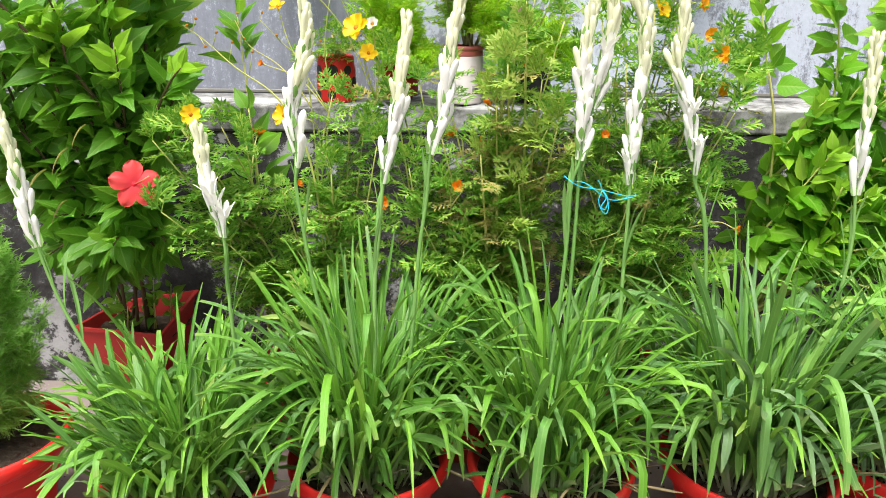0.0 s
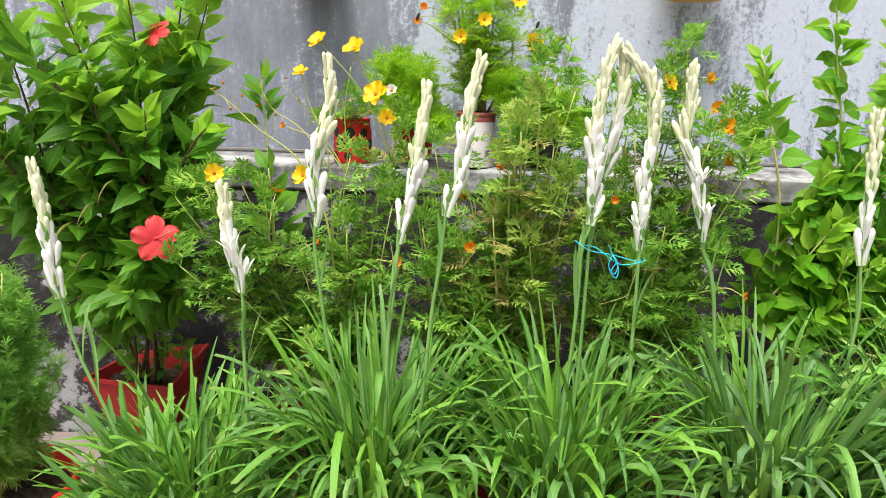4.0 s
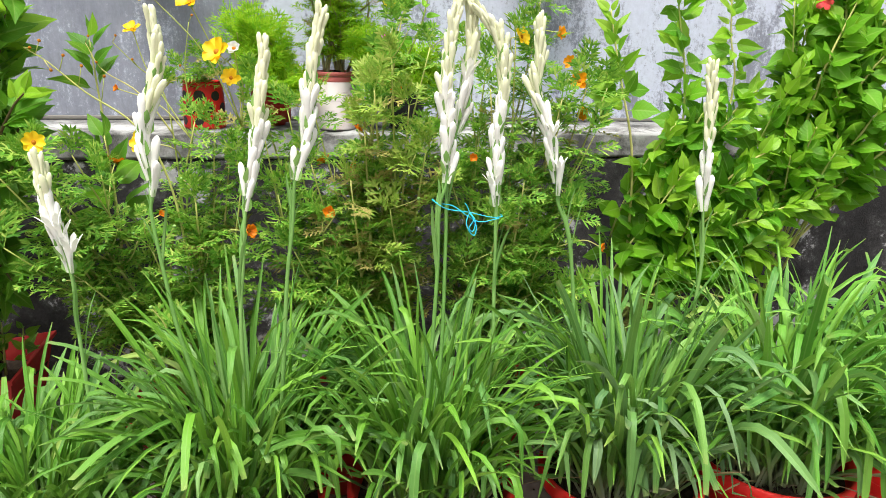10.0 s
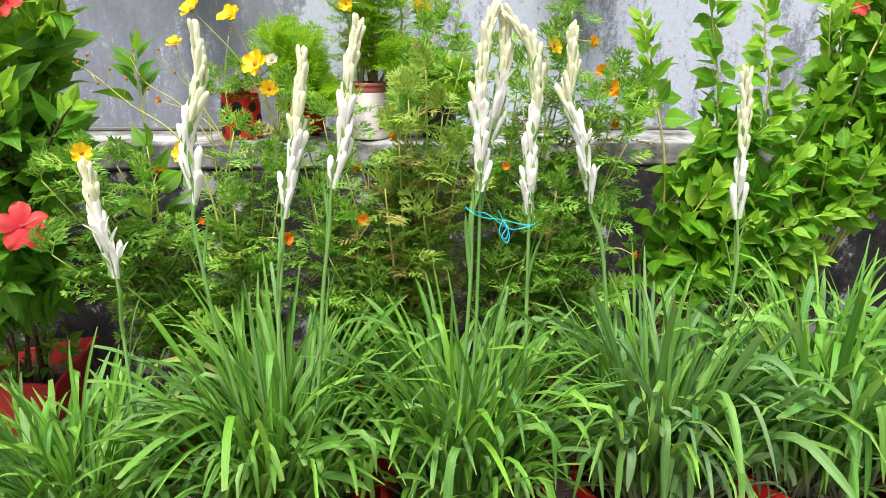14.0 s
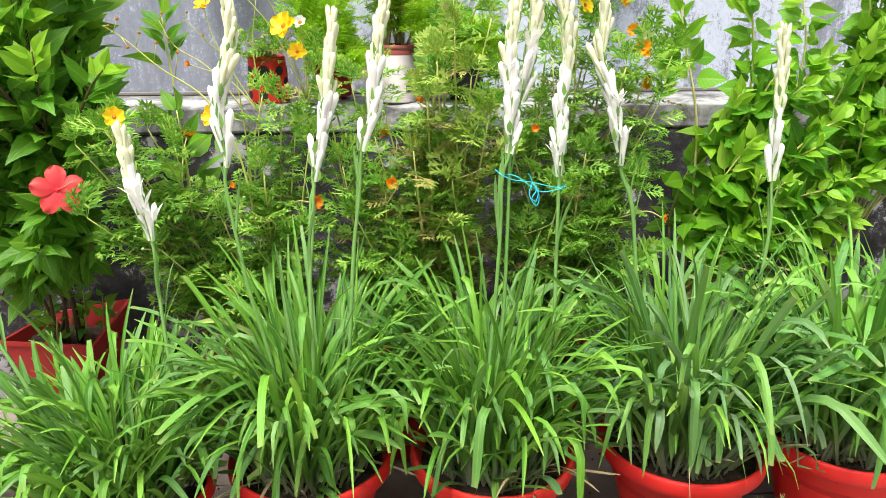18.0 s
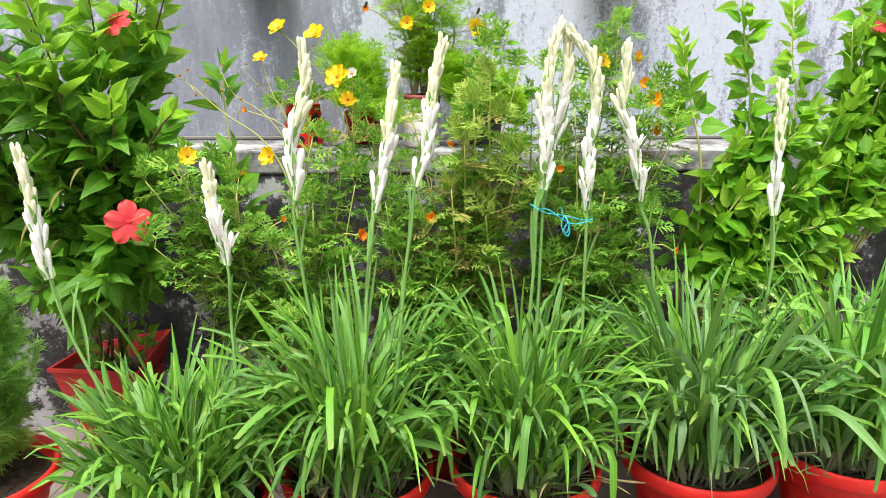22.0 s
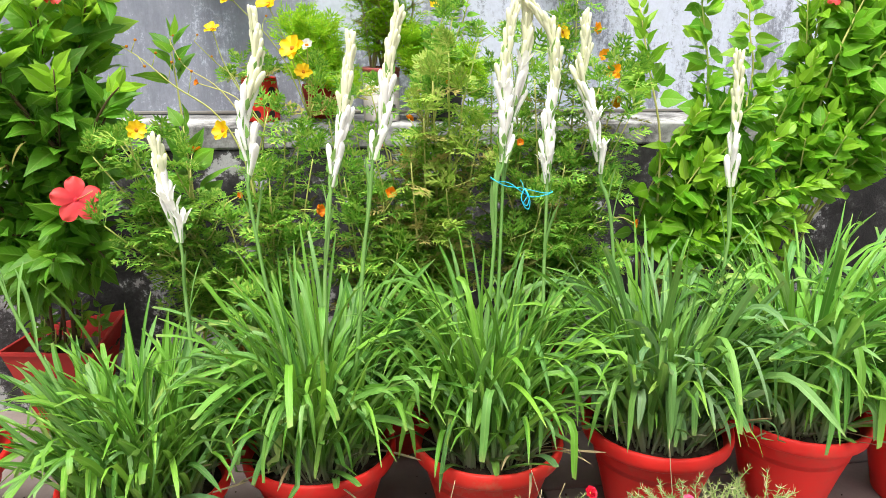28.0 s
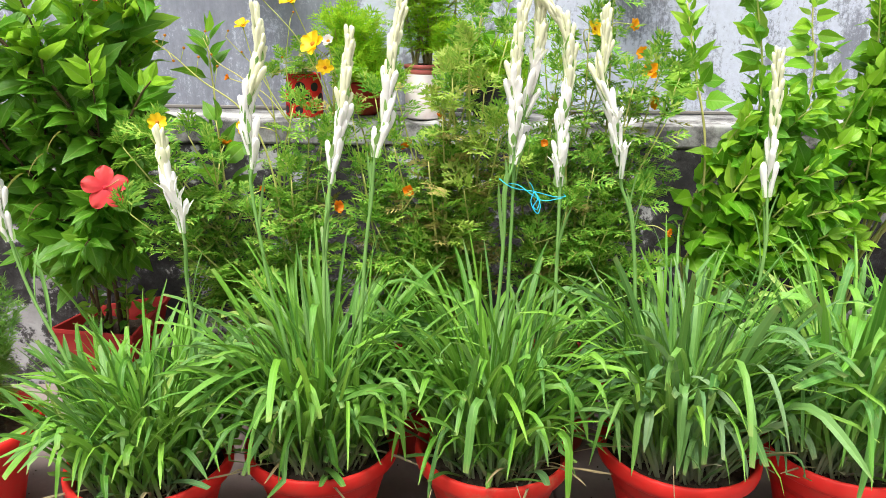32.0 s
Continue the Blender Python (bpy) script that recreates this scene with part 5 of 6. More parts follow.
COS = "feathery cosmos plant with orange flowers in a red pot"
cosmos("cosmos_plant", -0.32, 1.62, 0.2, [(-0.5, 1.45, 0.72), (-0.42, 1.5, 0.82), (-0.33, 1.48, 0.66), (-0.24, 1.5, 0.76), (-0.18, 1.46, 0.62), (-0.45, 1.42, 0.62), (-0.3, 1.42, 0.5), (-0.14, 1.5, 0.82), (-0.52, 1.4, 0.88), (-0.24, 1.5, 0.78), (-0.58, 1.4, 0.7), (-0.6, 1.45, 0.84), (-0.55, 1.48, 0.86), (-0.47, 1.5, 0.86), (-0.52, 1.45, 0.78), (-0.2, 1.55, 0.9), (-0.13, 1.56, 0.95), (-0.17, 1.55, 0.86), (-0.24, 1.56, 0.92)], 41, branchy=True, gap=0.062, lowest=0.27, side=4, leaf=(0.042, 0.08), dry=0.03, label=
       "feathery cosmos plant with yellow flowers on thin stems", flowers=[
    ((-0.305, 1.55, 1.171), 0, 1.0), ((-0.221, 1.5, 1.156), 0, 1.05), ((-0.356, 1.6, 1.104), 0, 0.85), ((-0.172, 1.47, 1.066), 0, 1.15), ((-0.142, 1.49, 1.072), 2, 0.8), ((-0.152, 1.5, 1.015), 0, 0.8), ((-0.334, 1.5, 0.886), 0, 1.0),
    ((-0.483, 1.36, 0.908), 0, 0.8), ((-0.43, 1.64, 0.822), 1, 1.15), ((-0.132, 1.46, 0.707), 1, 0.9), ((-0.311, 1.5, 0.737), 1, 0.5), ((-0.398, 1.6, 0.984), 1, 0.5)], buds=9)
cosmos("cosmos_plant", 0.06, 1.6, 0.2, [(0.02, 1.47, 0.72), (0.13, 1.5, 0.95), (0.16, 1.52, 1.04), (0.05, 1.45, 0.6), (0.18, 1.45, 0.68), (-0.04, 1.46, 0.66), (0.0, 1.5, 0.84), (0.2, 1.5, 0.84), (0.08, 1.44, 0.54), (-0.07, 1.48, 0.78), (0.16, 1.46, 0.56), (0.12, 1.48, 0.78), (0.18, 1.6, 1.12), (-0.12, 1.62, 1.0), (-0.05, 1.6, 0.94), (-0.1, 1.55, 0.9), (0.0, 1.58, 0.97), (0.26, 1.58, 1.08), (0.2, 1.6, 1.14), (0.28, 1.58, 0.94), (0.24, 1.55, 0.88)], 42, branchy=True, gap=0.062, lowest=0.3, side=4, leaf=(0.042, 0.082), label=COS, flowers=[((0.027, 1.66, 0.818), 1, 1.0), ((0.098, 1.7, 0.798), 1, 0.8), ((0.036, 1.44, 0.751), 1, 0.75), ((0.106, 1.7, 0.886), 1, 0.65), ((0.187, 1.55, 0.997), 1, 0.7)], dry=0.08, buds=5)
cosmos("cosmos_plant", 0.43, 1.62, 0.2, [(0.36, 1.5, 0.9), (0.44, 1.54, 1.1), (0.5, 1.58, 1.18), (0.54, 1.52, 0.9), (0.4, 1.46, 0.7), (0.5, 1.46, 0.66), (0.33, 1.47, 0.62), (0.58, 1.48, 0.72), (0.3, 1.5, 0.8), (0.6, 1.52, 1.0), (0.46, 1.48, 0.8), (0.38, 1.5, 1.0), (0.56, 1.45, 0.56), (0.3, 1.6, 1.0), (0.35, 1.62, 1.08), (0.5, 1.6, 1.06), (0.6, 1.46, 0.54), (0.5, 1.6, 1.12), (0.6, 1.55, 1.04), (0.54, 1.5, 0.98), (0.62, 1.5, 0.9), (0.38, 1.55, 1.05), (0.66, 1.55, 1.0)], 43, branchy=True, gap=0.062, lowest=0.3, side=4, leaf=(0.042, 0.082), label=
       "tall feathery cosmos plant with orange-yellow flowers", flowers=[((0.447, 1.52, 1.106), 0, 0.9), ((0.54, 1.55, 1.117), 3, 0.9), ((0.57, 1.55, 1.055), 3, 0.9), ((0.584, 1.52, 1.016), 3, 1.1), ((0.612, 1.55, 0.944), 3, 0.9), ((0.637, 1.45, 0.657), 1, 0.7), ((0.34, 1.46, 0.86), 1, 0.5)], dry=0.05, buds=12)

cosmos("cosmos_plant", 0.13, 1.57, 0.2, [(0.165, 1.44, 1.06), (0.2, 1.44, 0.97), (0.11, 1.44, 0.92), (0.235, 1.43, 0.88), (0.08, 1.43, 0.82), (0.16, 1.42, 0.76), (0.13, 1.44, 1.0)], 44, branchy=True, gap=0.1, side=4, rise=(-0.3, 0.5), leaf=(0.042, 0.078), dry=0.4, lowest=0.38, thick=0.0062, mat=M_FERN_GOLD,
       label="tall yellowing cosmos with thick straw-green stems and half-dry leaves", flowers=[((0.175, 1.5, 0.99), 1, 0.6)], buds=4)

# long bare flowering branch in front of the wall
SEED = bead(0.0027, M_EYE, 1.0)
bare = thing("cosmos_branch", -0.29, 1.6, 0.2, "thin bare cosmos branch with small seed heads", "plant")
bl = spline([(-0.29, 1.6, 0.195), (-0.27, 1.52, 0.6), (-0.29, 1.5, 0.81), (-0.345, 1.5, 0.921), (-0.43, 1.5, 0.985), (-0.49, 1.5, 1.04), (-0.53, 1.5, 1.067)], 6)
part("stem", tube([p - bare.location for p in bl], 0.0032, 0.001, 5), M_STEM, bare)
for i, dz in ((28, 0.03), (31, -0.02), (33, 0.025), (25, 0.04), (22, 0.05), (36, 0.0)):
    t = bl[min(i, len(bl) - 1)] + Vector((0.012, -0.005, dz))
    part("twig", tube([p - bare.location for p in (bl[min(i, len(bl) - 1)], t)], 0.0011, 0.0008, 4), M_STEM, bare)
    part("seed_head", SEED, None, bare, m=Matrix.Translation(t - bare.location) @ Matrix.Scale(1.2, 4))
for pts in ([(-0.28, 1.58, 0.64), (-0.294, 1.6, 0.889), (-0.31, 1.6, 0.986), (-0.353, 1.6, 1.03), (-0.397, 1.6, 1.077)],
            [(-0.294, 1.6, 0.889), (-0.331, 1.6, 0.947), (-0.368, 1.6, 0.986), (-0.424, 1.6, 1.023), (-0.45, 1.6, 1.075)],
            [(-0.28, 1.58, 0.7), (-0.25, 1.58, 0.9), (-0.255, 1.58, 1.02), (-0.24, 1.58, 1.12)]):
    q = [Vector(p) - bare.location for p in spline(pts, 6)]
    part("side_branch", tube(q, 0.0021, 0.0009, 5), M_STEM, bare)
    for k in (-1, -7):
        e = q[k] + Vector((0.008 * (k + 4) / 3, -0.004, 0.014))
        part("twig", tube([q[k], e], 0.0009, 0.0008, 4), M_STEM, bare)
        part("seed_head", SEED, None, bare, m=Matrix.Translation(e))
shrub("broadleaf_sprig", -0.46, 1.7, 0.0, [([(-0.46, 1.7, -0.005), (-0.45, 1.68, 0.5), (-0.452, 1.67, 0.85), (-0.462, 1.68, 1.0), (-0.466, 1.68, 1.08)], 0.9), ([(-0.46, 1.7, -0.005), (-0.45, 1.67, 0.4), (-0.44, 1.65, 0.7), (-0.447, 1.64, 0.88)], 0.78)], HIB_LEAVES, 12, "upright sprigs with broad dark green leaves before the wall", "plant", (0.08, 0.11), 0.022, twigs=M_STEM)


# ---- needle bush ----
def needle_bush(x, y, z, seed):
    g = random.Random(seed)
    b = thing("needle_bush", x, y, z, "column-shaped bush of soft green needle leaves in a red pot", "bush")
    s = Soup()
    top, half = 0.53, 0.118
    for k in range(9):
        a = g.uniform(0, 6.28)
        q = 0.05 * g.random()
        r = Vector((q * math.cos(a), q * math.sin(a), -0.01))
        t = Vector((0.09 * math.cos(a), 0.09 * math.sin(a), g.uniform(0.3, 0.5)))
        part("stem", tube(spline([r, r.lerp(t, 0.5), t], 4), 0.003, 0.0015, 5), M_STEM, b)
    for k in range(1150):
        # one plume: a curved sprig clothed with soft needles
        h = g.random() ** 0.8
        a = g.uniform(0, 6.28)
        lump = 1 + 0.25 * noise.noise(Vector((math.cos(a) * 2, math.sin(a) * 2, h * 5)))
        r = half * lump * (0.75 + 0.4 * math.sin(math.pi * min(1, h * 0.8 + 0.1))) * (1.0 if h < 0.86 else max(0.15, 1 - (h - 0.86) * 4.5)) * g.uniform(0.1, 1.0) ** 0.35
        tip = Vector((r * math.cos(a), r * math.sin(a), 0.035 + (top - 0.03) * h))
        lead = Vector((math.cos(a) * 0.75 + g.gauss(0, 0.2), math.sin(a) * 0.75 + g.gauss(0, 0.2), g.uniform(0.5, 1.5) if h > 0.22 else g.uniform(-0.9, 0.3))).normalized()
        long = g.uniform(0.045, 0.085)
        for i in range(56):
            f = g.random()
            p = tip - lead * long * (1 - f) + Vector((0, 0, -0.01 * (1 - f) ** 2))
            way = (lead * g.uniform(0.5, 1.1) + Vector((g.gauss(0, 0.5), g.gauss(0, 0.5), g.gauss(0.1, 0.45)))).normalized()
            ln, w = g.uniform(0.018, 0.036) * (1.1 - 0.4 * f), g.uniform(0.00045, 0.0008)
            sd = way.orthogonal().normalized()
            sd = (Matrix.Rotation(g.uniform(0, 6.28), 3, way) @ sd) * w
            sag = Vector((0, 0, -ln * 0.18))
            s.add([p - sd, p + sd, p + way * ln * 0.55 + sd, p + way * ln + sag, p + way * ln * 0.55 - sd], [(0, 1, 2, 3, 4)])
    tagged(part("foliage", mesh("foliage", *s.made(), False), M_KOCHIA, b, "soft bright green needle leaves"), kind="stuff")
    return b


needle_bush(-0.96, 1.272, 0.222, 61)


# ---- things on the ledge ----
def spotted_pot(x, y):
    p = thing("spotted_pot", x, y, LEDGE, "small red pot with black ladybird spots on the ledge", "flower pot")
    r, h = 0.056, 0.125
    part("pot_body", turned([(0, 0.003), (r * 0.9, 0.003), (r * 0.95, 0.0), (r, 0.006), (r * 0.97, h * 0.6), (r * 0.9, h - 0.004), (r * 0.88, h), (r * 0.83, h - 0.002), (r * 0.8, h - 0.03), (0, h - 0.03)], 32), M_POT, p)
    part("soil", soil_disc(r * 0.8, h - 0.024, 71), M_SOIL, p)
    g = random.Random(4)
    for row, z in enumerate((0.022, 0.055, 0.088)):
        for k in range(7):
            a = 2 * math.pi * (k + 0.5 * (row % 2)) / 7 + 0.1
            rr = r * (1.0 - 0.06 * (z / h)) + 0.0008
            a += g.uniform(-0.12, 0.12)
            s, n = 0.0138 * g.uniform(0.75, 1.2), 14
            v = [(rr * math.cos(a), rr * math.sin(a), z)]
            for j in range(n):
                b = 2 * math.pi * j / n
                aa = a + s * math.cos(b) / rr
                v.append((rr * math.cos(aa), rr * math.sin(aa), z + s * math.sin(b)))
            part("spot", (v, [(0, 1 + j, 1 + (j + 1) % n) for j in range(n)]), M_BLACK, p)
    return p


spotted_pot(-0.3, 2.04)


def paint_can(x, y):
    p = thing("paint_can", x, y, LEDGE, "white paint can with pink rim reused as planter", "paint can")
    r, h = 0.056, 0.155
    part("can_body", turned([(0, 0.004), (r * 0.96, 0.004), (r * 0.985, 0.0), (r, 0.004), (r * 0.97, 0.01), (r * 0.97, h - 0.01), (0.0, h - 0.01)], 36), M_TIN, p)
    part("rim", turned([(r * 0.975, h - 0.011), (r * 1.02, h - 0.01), (r * 1.035, h - 0.005), (r * 1.03, h), (r * 0.97, h + 0.001), (r * 0.94, h - 0.004), (r * 0.93, h - 0.009)], 36), M_TIN_PINK, p, "pink painted rim")
    part("band", turned([(r * 0.972, h - 0.026), (r * 0.985, h - 0.024), (r * 0.985, h - 0.014), (r * 0.972, h - 0.012)], 36), M_TIN_PINK, p, "faded red band below the rim")
    part("soil", soil_disc(r * 0.93, h - 0.012, 72), M_SOIL, p)
    g = random.Random(5)
    rr = r * 0.97 + 0.0007

    def patch(name, a0, a1, z0, z1, mat):
        n = 5
        v = []
        for j in range(n + 1):
            a = radians(a0 + (a1 - a0) * j / n)
            v += [(rr * math.cos(a), rr * math.sin(a), z0), (rr * math.cos(a), rr * math.sin(a), z1)]
        part(name, (v, [(2 * j, 2 * j + 2, 2 * j + 3, 2 * j + 1) for j in range(n)]), mat, p)

    a = -62.0
    for k in range(8):
        w = g.choice((0.8, 1.4, 2.0))
        patch("barcode_bar", a, a + w, 0.028, 0.05, M_BLACK)
        a += w + g.choice((0.9, 1.5))
    for k in (1, 2, 5, 6):
        patch("print_line", -125 + g.uniform(0, 10), -84 + g.uniform(-16, 8), 0.034 + 0.009 * k, 0.0355 + 0.009 * k, M_PRINT)
    for k in range(4):
        patch("print_line", -70, -48 + g.uniform(-6, 6), 0.078 + 0.008 * k, 0.0795 + 0.008 * k, M_PRINT)
    return p


paint_can(0.058, 2.03)
flower_pot(-0.12, 2.1, 0.06, 0.1, "small dull red plastic pot on the ledge", mat=M_POT_DULL, z=LEDGE, seed=73, clods=0)
flower_pot(0.25, 2.05, 0.07, 0.12, "small dark plastic pot on the ledge", mat=M_POT_DARK, z=LEDGE, seed=74, clods=0)
cosmos("feathery_plant", -0.12, 2.1, LEDGE + 0.065, [(-0.19, 1.95, 1.1), (-0.15, 1.94, 1.09), (-0.11, 1.95, 1.08), (-0.17, 1.95, 1.03), (-0.12, 1.95, 1.0), (-0.15, 1.93, 0.96), (-0.1, 1.92, 0.94), (-0.05, 1.93, 0.92)], 51, "bright green feathery plant in a small red pot", M_FERN_BRIGHT, (0.055, 0.095), 0.015, 4, 0.0, lowest=0.05, kinds=FINE_FERNS, rise=(0.6, 2.4))
cosmos("feathery_plant", 0.25, 2.05, LEDGE + 0.085, [(0.24, 1.97, 1.0), (0.3, 1.98, 1.02), (0.34, 1.98, 0.96), (0.28, 1.95, 0.94), (0.33, 1.95, 0.9), (0.1, 1.95, 1.03), (0.14, 1.93, 0.99), (0.17, 1.95, 0.95), (0.13, 1.93, 1.07)], 52, "bright green feathery plant in a small dark pot", M_FERN_BRIGHT, (0.05, 0.085), 0.012, 4, 0.0, lowest=0.05, kinds=FINE_FERNS, rise=(0.6, 2.4))
cosmos("canned_plant", 0.058, 2.03, LEDGE + 0.143, [(0.0, 1.98, 1.3), (0.06, 2.0, 1.42), (0.1, 1.97, 1.34), (0.14, 1.98, 1.24), (-0.02, 1.97, 1.26), (0.03, 1.96, 1.2), (0.15, 1.96, 1.18), (-0.02, 1.98, 1.38), (0.11, 1.99, 1.4), (0.08, 1.95, 1.24)], 53, "tall feathery plant with dry lower leaves growing from the can", M_FERN_BRIGHT, (0.05, 0.09), 0.036, 4, 0.2, lowest=0.06, kinds=FINE_FERNS,
       rise=(0.1, 1.2), heads=[(0.198, 1.85, 1.234), (-0.107, 1.85, 1.245)],
       flowers=[((0.004, 1.85, 1.2), 0, 0.95), ((0.063, 1.88, 1.244), 0, 0.8), ((0.189, 1.85, 1.19), 0, 1.25), ((0.141, 1.8, 1.29), 0, 1.0), ((-0.092, 1.85, 1.27), 1, 0.6), ((-0.107, 1.85, 1.235), 1, 0.5)], buds=8, twigs=M_STRAW)
cosmos("dry_seedling", -0.3, 2.04, LEDGE + 0.1, [(-0.35, 2.0, 1.0), (-0.3, 1.99, 1.03), (-0.27, 2.0, 1.0), (-0.38, 1.97, 0.96), (-0.25, 1.97, 0.98)], 54, "half-dry feathery seedling in the spotted pot", M_FERN, (0.035, 0.06), 0.014, 2, 0.35, lowest=0.02, thick=0.002)
PERI_LEAVES = leaf_set(M_LIME, [(0.3, -0.2, 0.25), (0.27, -0.3, 0.3)])
peri = shrub("periwinkle", 0.19, 2.0, LEDGE, [([(0.19, 2.0, LEDGE - 0.004), (0.2, 1.96, 1.0), (0.22, 1.93, 1.12), (0.26, 1.92, 1.2)], 0.3), ([(0.19, 2.0, LEDGE - 0.004), (0.23, 1.95, 1.0), (0.28, 1.93, 1.12), (0.3, 1.92, 1.2)], 0.3), ([(0.19, 2.0, LEDGE - 0.004), (0.18, 1.94, 1.0), (0.17, 1.9, 1.1)], 0.3)],
             PERI_LEAVES, 14, "leggy periwinkle with yellow-green leaves and a lilac flower", "plant", (0.03, 0.045), 0.02, twigs=M_STEM)
LILAC = petal_mesh("petal", 0.014, 0.013, 0.1, M_LILAC, rows=4)
fl = part("flower", EYES[0], None, peri, "small lilac flower", m=aim(Vector((0.182, 1.84, 1.096)) - peri.location, (0.1, -0.9, 0.3), 0.2, 0.9))
for k in range(5):
    part("petal", LILAC, None, fl, m=Matrix.Rotation(k * 2 * math.pi / 5, 4, "Z"))
part("flower_stem", tube([Vector(p) - peri.location for p in ((0.17, 1.9, 1.1), (0.176, 1.87, 1.1), (0.182, 1.842, 1.095))], 0.0014, 0.001, 5), M_STEM, peri)


# ---- bowls hung on the wall ----
def wall_bowl(x, z, r, mat, label):
    p = thing("wall_planter", x, BACK - r - 0.015, z, label, "planter", "planters hung on the wall")
    part("bowl", turned([(0, 0.0), (r * 0.72, 0.0), (r * 0.78, 0.006), (r * 0.9, 0.07), (r * 0.98, 0.12), (r * 1.04, 0.124), (r * 1.04, 0.14), (r * 0.96, 0.14), (r * 0.9, 0.1), (0, 0.1)], 36), mat, p)
    part("soil", soil_disc(r * 0.88, 0.112, 80), M_SOIL, p)
    ring = [Vector((1.05 * r * math.cos(a / 24 * 6.2832), 1.05 * r * math.sin(a / 24 * 6.2832), 0.118)) for a in range(25)]
    part("wire_ring", tube(ring, 0.003, 0.003, 6), M_METAL, p)
    part("bracket", slab(-0.012, 0.012, r, r + 0.016, 0.08, 0.16, 0.002), M_METAL, p)


wall_bowl(-0.43, 1.309, 0.09, M_POT_DULL, "dark red bowl planter hung on the wall")
wall_bowl(0.66, 1.325, 0.105, M_POT_YELLOW, "orange-yellow bowl planter hung on the wall")


# ---- portulaca in front ----
PORT_PETALS = {k: petal_mesh("petal", 0.015, 0.0145, 0.3, m, rows=4) for k, m in (("pink", M_PINK), ("crimson", M_CRIMSON), ("lemon", M_LEMON), ("white", M_SNOW))}
PORT_HALF = {k: petal_mesh("petal", 0.009, 0.01, 0.7, m, rows=3) for k, m in (("pink", M_PINK), ("crimson", M_CRIMSON), ("lemon", M_LEMON), ("white", M_SNOW))}
PORT_EYE = bead(0.003, M_LEMON, 0.8)


def portulaca(x, y, r, seed, label, blooms, height=0.09):
    g = random.Random(seed)
    flower_pot(x, y, 0.13, 0.2, "low dark pot overgrown by moss rose", mat=M_POT_DARK, group="low pots of moss rose", seed=seed, soil_depth=0.03, clods=0)
    pl = thing("moss_rose", x, y, 0.17, label, "plant", "moss roses")
    s = Soup()
    for k in range(230):
        a = g.uniform(0, 6.28)
        q = 1.3 * r * math.sqrt(g.random())
        t = Vector((q * math.cos(a), q * 0.75 * math.sin(a), 0.9 * height * (1.0 - 0.35 * (q / r) ** 2) * g.uniform(0.15, 1.0) ** 0.8 + (0.025 if g.random() < 0.1 else 0.0)))
        t.z = max(t.z, 0.012)
        r0 = Vector((t.x * 0.45, t.y * 0.45, -0.005))
        line = spline([r0, r0.lerp(t, 0.6) + Vector((g.uniform(-0.02, 0.02), g.uniform(-0.02, 0.02), 0.012)), t], 5)
        s.add(*tube(line, 0.0013, 0.0008, 4))
        for i, p in enumerate(line[2:]):
            d = (line[min(i + 3, len(line) - 1)] - line[i + 1]).normalized()
            for h in range(4 if i < len(line) - 3 else 8):
                way = (d * g.uniform(0.2, 1.0) + Vector((g.gauss(0, 0.75), g.gauss(0, 0.75), g.gauss(0.15, 0.55)))).normalized()
                ln, w = g.uniform(0.008, 0.017), 0.00065
                sd = way.orthogonal().normalized() * w
                up = way.cross(sd).normalized() * w
                mid, end = p + way * ln * 0.55, p + way * ln + Vector((0, 0, ln * 0.12))
                s.add([p - sd, p + sd, p + up * 1.4, mid - sd, mid + sd, mid + up * 1.4, end], [(0, 1, 4, 3), (1, 2, 5, 4), (2, 0, 3, 5), (3, 4, 6), (4, 5, 6), (5, 3, 6)])
    tagged(part("foliage", mesh("foliage", *s.made(), False), M_PORT, pl, "fine fleshy yellow-green leaves"), kind="stuff")
    for k in range(5):
        # bare dried stalks standing out of the mat
        a, q = g.uniform(0, 6.28), r * g.uniform(0.2, 0.9)
        base = Vector((q * math.cos(a), q * 0.7 * math.sin(a), 0.0))
        end = base + Vector((g.uniform(-0.06, 0.06), g.uniform(-0.02, 0.03), height * g.uniform(1.0, 1.45)))
        part("dry_stalk", tube(spline([base, base.lerp(end, 0.5) + Vector((g.uniform(-0.01, 0.01), 0, 0.01)), end], 4), 0.0011, 0.0007, 4), M_STRAW, pl, "thin straw-coloured dry stalk")
    for colour, (fx, fy, fz) in blooms:
        p = Vector((fx, fy, fz - 0.014)) - pl.location
        part("flower_stem", tube(spline([Vector((p.x * 0.8, p.y * 0.8, 0.0)), Vector((p.x * 0.95, p.y * 0.95, p.z * 0.6)), p], 3), 0.0016, 0.0012, 5), M_STEM, pl)
        f = part("flower", PORT_EYE, None, pl, "frilled " + colour + " moss rose bloom", m=aim(p, (g.uniform(-0.3, 0.3), -0.6, 0.8), g.uniform(0, 6), 0.8))
        for k in range(7):
            part("petal", PORT_PETALS[colour], None, f, m=Matrix.Rotation(k * 0.898, 4, "Z"))
        for k in range(9):
            part("petal", PORT_HALF[colour], None, f, m=Matrix.Rotation(k * 1.257 + 0.3, 4, "Z") @ Matrix.Translation((0, 0, 0.001 + 0.002 * (k // 5))) @ Matrix.Rotation(-0.5 * (k // 5), 4, "Y"))
    return pl


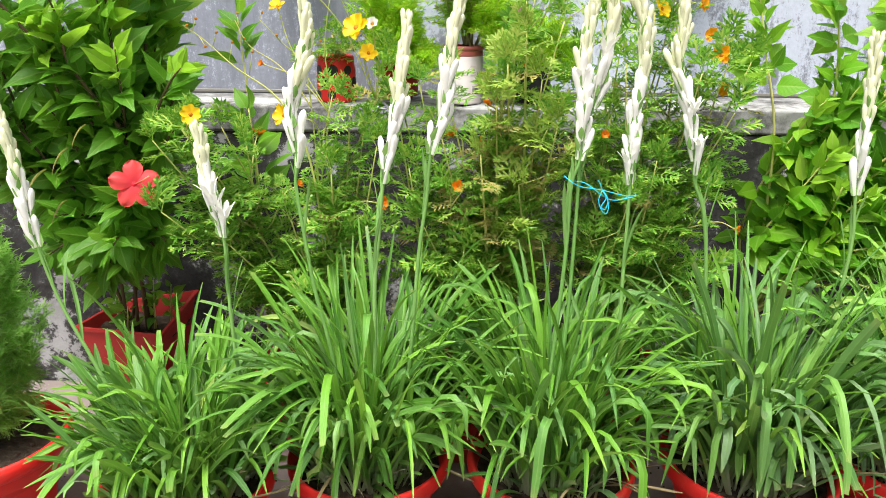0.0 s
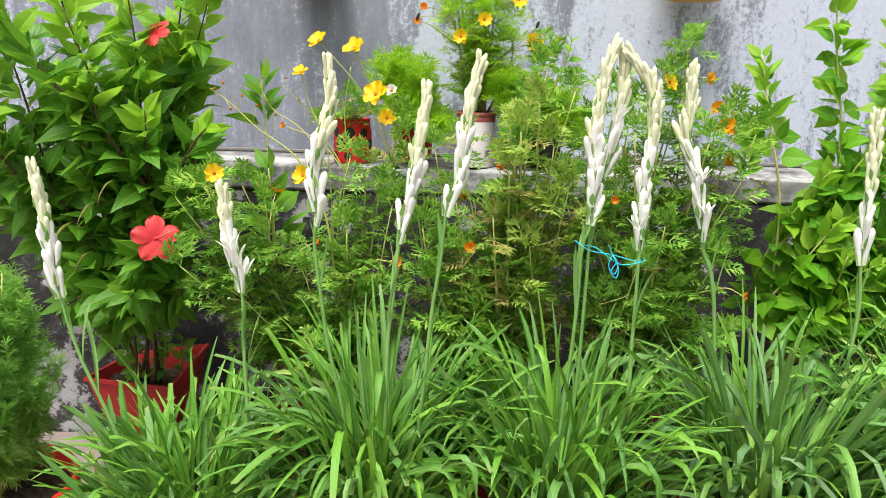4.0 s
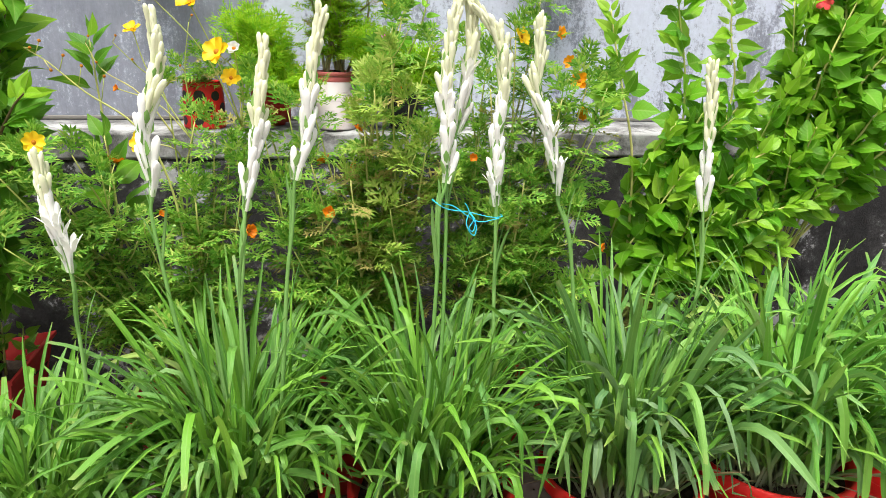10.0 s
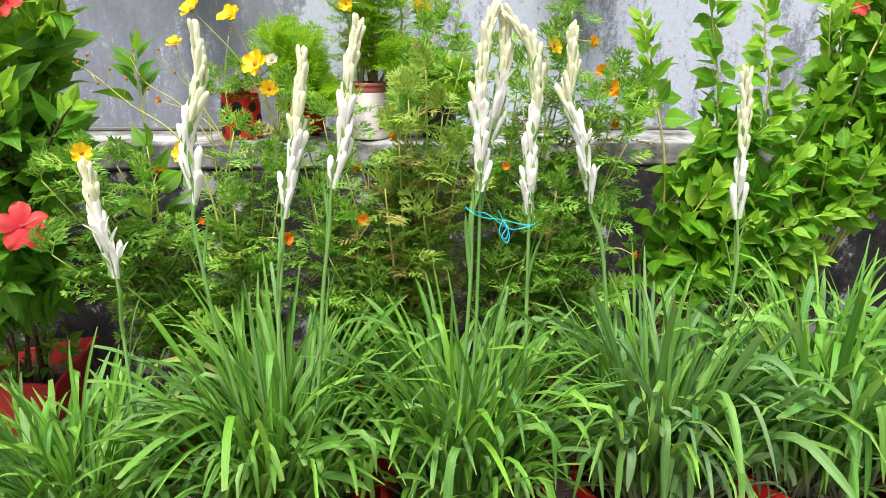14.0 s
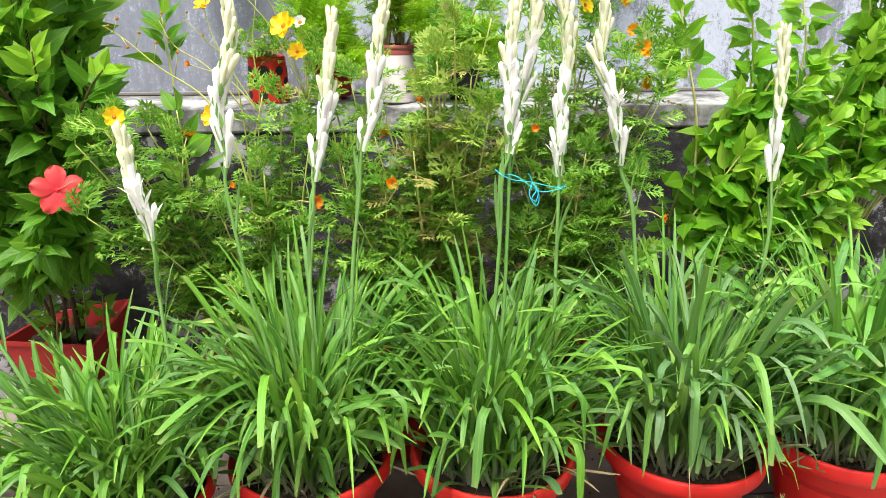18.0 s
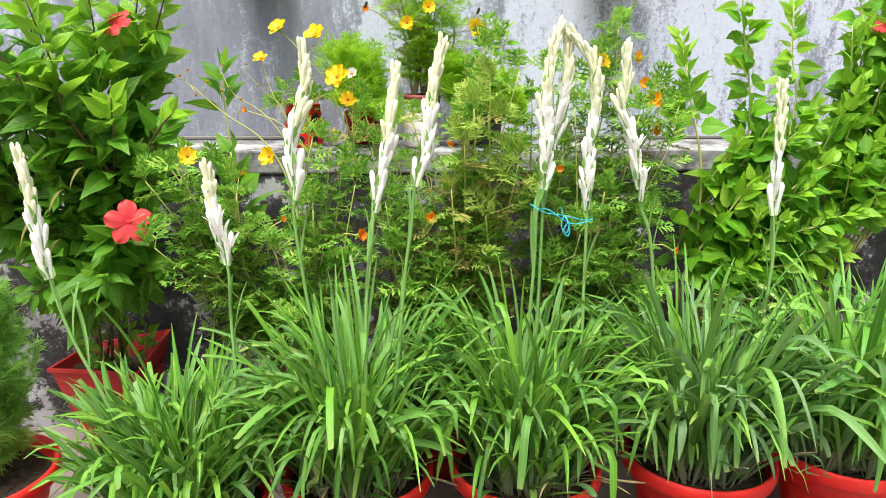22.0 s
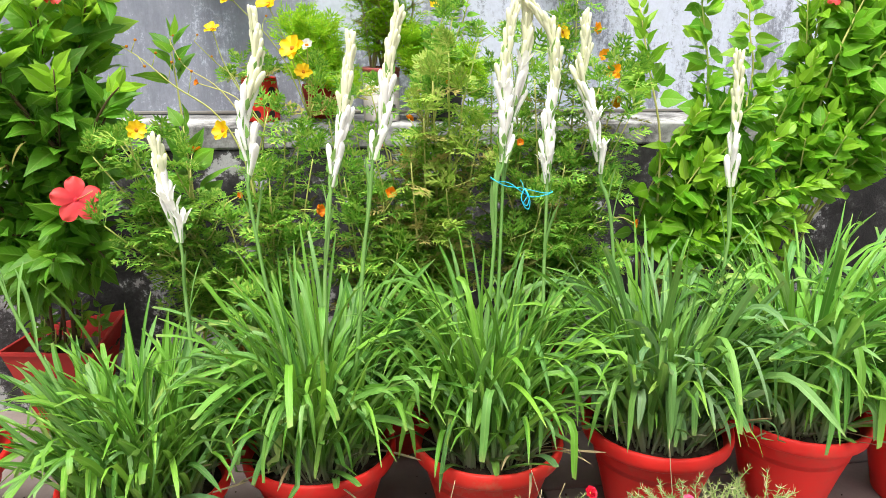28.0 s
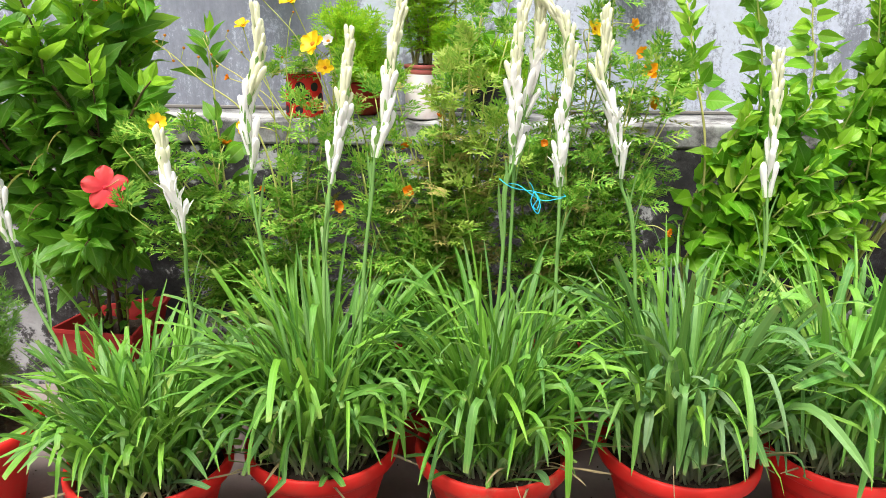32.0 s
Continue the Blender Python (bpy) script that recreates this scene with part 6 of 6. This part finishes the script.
portulaca(-0.72, 0.82, 0.2, 91, "moss rose with a pink bloom in a low pot", [("pink", (-0.808, 0.84, 0.293))], 0.1)
portulaca(-0.4, 0.86, 0.14, 92, "moss rose with white blooms in a low pot", [("white", (-0.328, 0.84, 0.324)), ("white", (-0.311, 0.86, 0.355))], 0.13)
portulaca(-0.08, 0.84, 0.16, 93, "moss rose with lemon-yellow blooms in a low pot", [("lemon", (-0.203, 0.84, 0.29)), ("lemon", (-0.123, 0.84, 0.288)), ("lemon", (-0.071, 0.84, 0.319)), ("lemon", (0.029, 0.84, 0.298)), ("lemon", (0.0, 0.82, 0.254)), ("lemon", (-0.19, 0.85, 0.305))], 0.14)
portulaca(0.29, 0.83, 0.17, 94, "moss rose with pink and crimson blooms in a low pot", [("pink", (0.33, 0.84, 0.331)), ("crimson", (0.327, 0.85, 0.355)), ("crimson", (0.419, 0.84, 0.25))], 0.13)
portulaca(0.6, 0.83, 0.2, 95, "moss rose with two pink blooms in a low pot", [("pink", (0.507, 0.84, 0.326)), ("pink", (0.562, 0.84, 0.304))], 0.15)


# ---- crumbs on the paving ----
g = random.Random(101)
crumbs = Soup()
cv, cf = [v.co.copy() for v in CLOD.vertices], [tuple(t.vertices) for t in CLOD.polygons]
for _ in range(420):
    k = g.uniform(0.0015, 0.0045)
    crumbs.add(cv, cf, pose(g.uniform(-1.1, 1.3), g.uniform(0.75, 1.85), k * 0.4, g.uniform(0, 360), g.uniform(0, 360), 0) @ Matrix.Scale(k, 4))
tagged(part("soil_crumbs", crumbs.made(), M_SOIL, None), "dark soil crumbs scattered on the paving between the pots", "crumbs", kind="stuff")


# ---- paving ----
g = random.Random(77)
TILE, GAP = 0.6, 0.006
paving = tagged(part("pavement", slab(-3.2, 3.4, -2.4, FRONT, -0.03, -0.008, 0), M_GROUND, None), "brown-grey stone paving slabs with dark joints", "pavement", kind="structure")
tile_mesh = slab(-(TILE - GAP) / 2, (TILE - GAP) / 2, -(TILE - GAP) / 2, (TILE - GAP) / 2, -0.02, 0.0, 0.003)
for i in range(11):
    for j in range(7):
        cx, cy = -2.9 + i * TILE, 1.62 - j * TILE
        part("paving_slab", tile_mesh, M_PAVE, paving, m=pose(cx, cy, g.uniform(-0.001, 0.0005)))
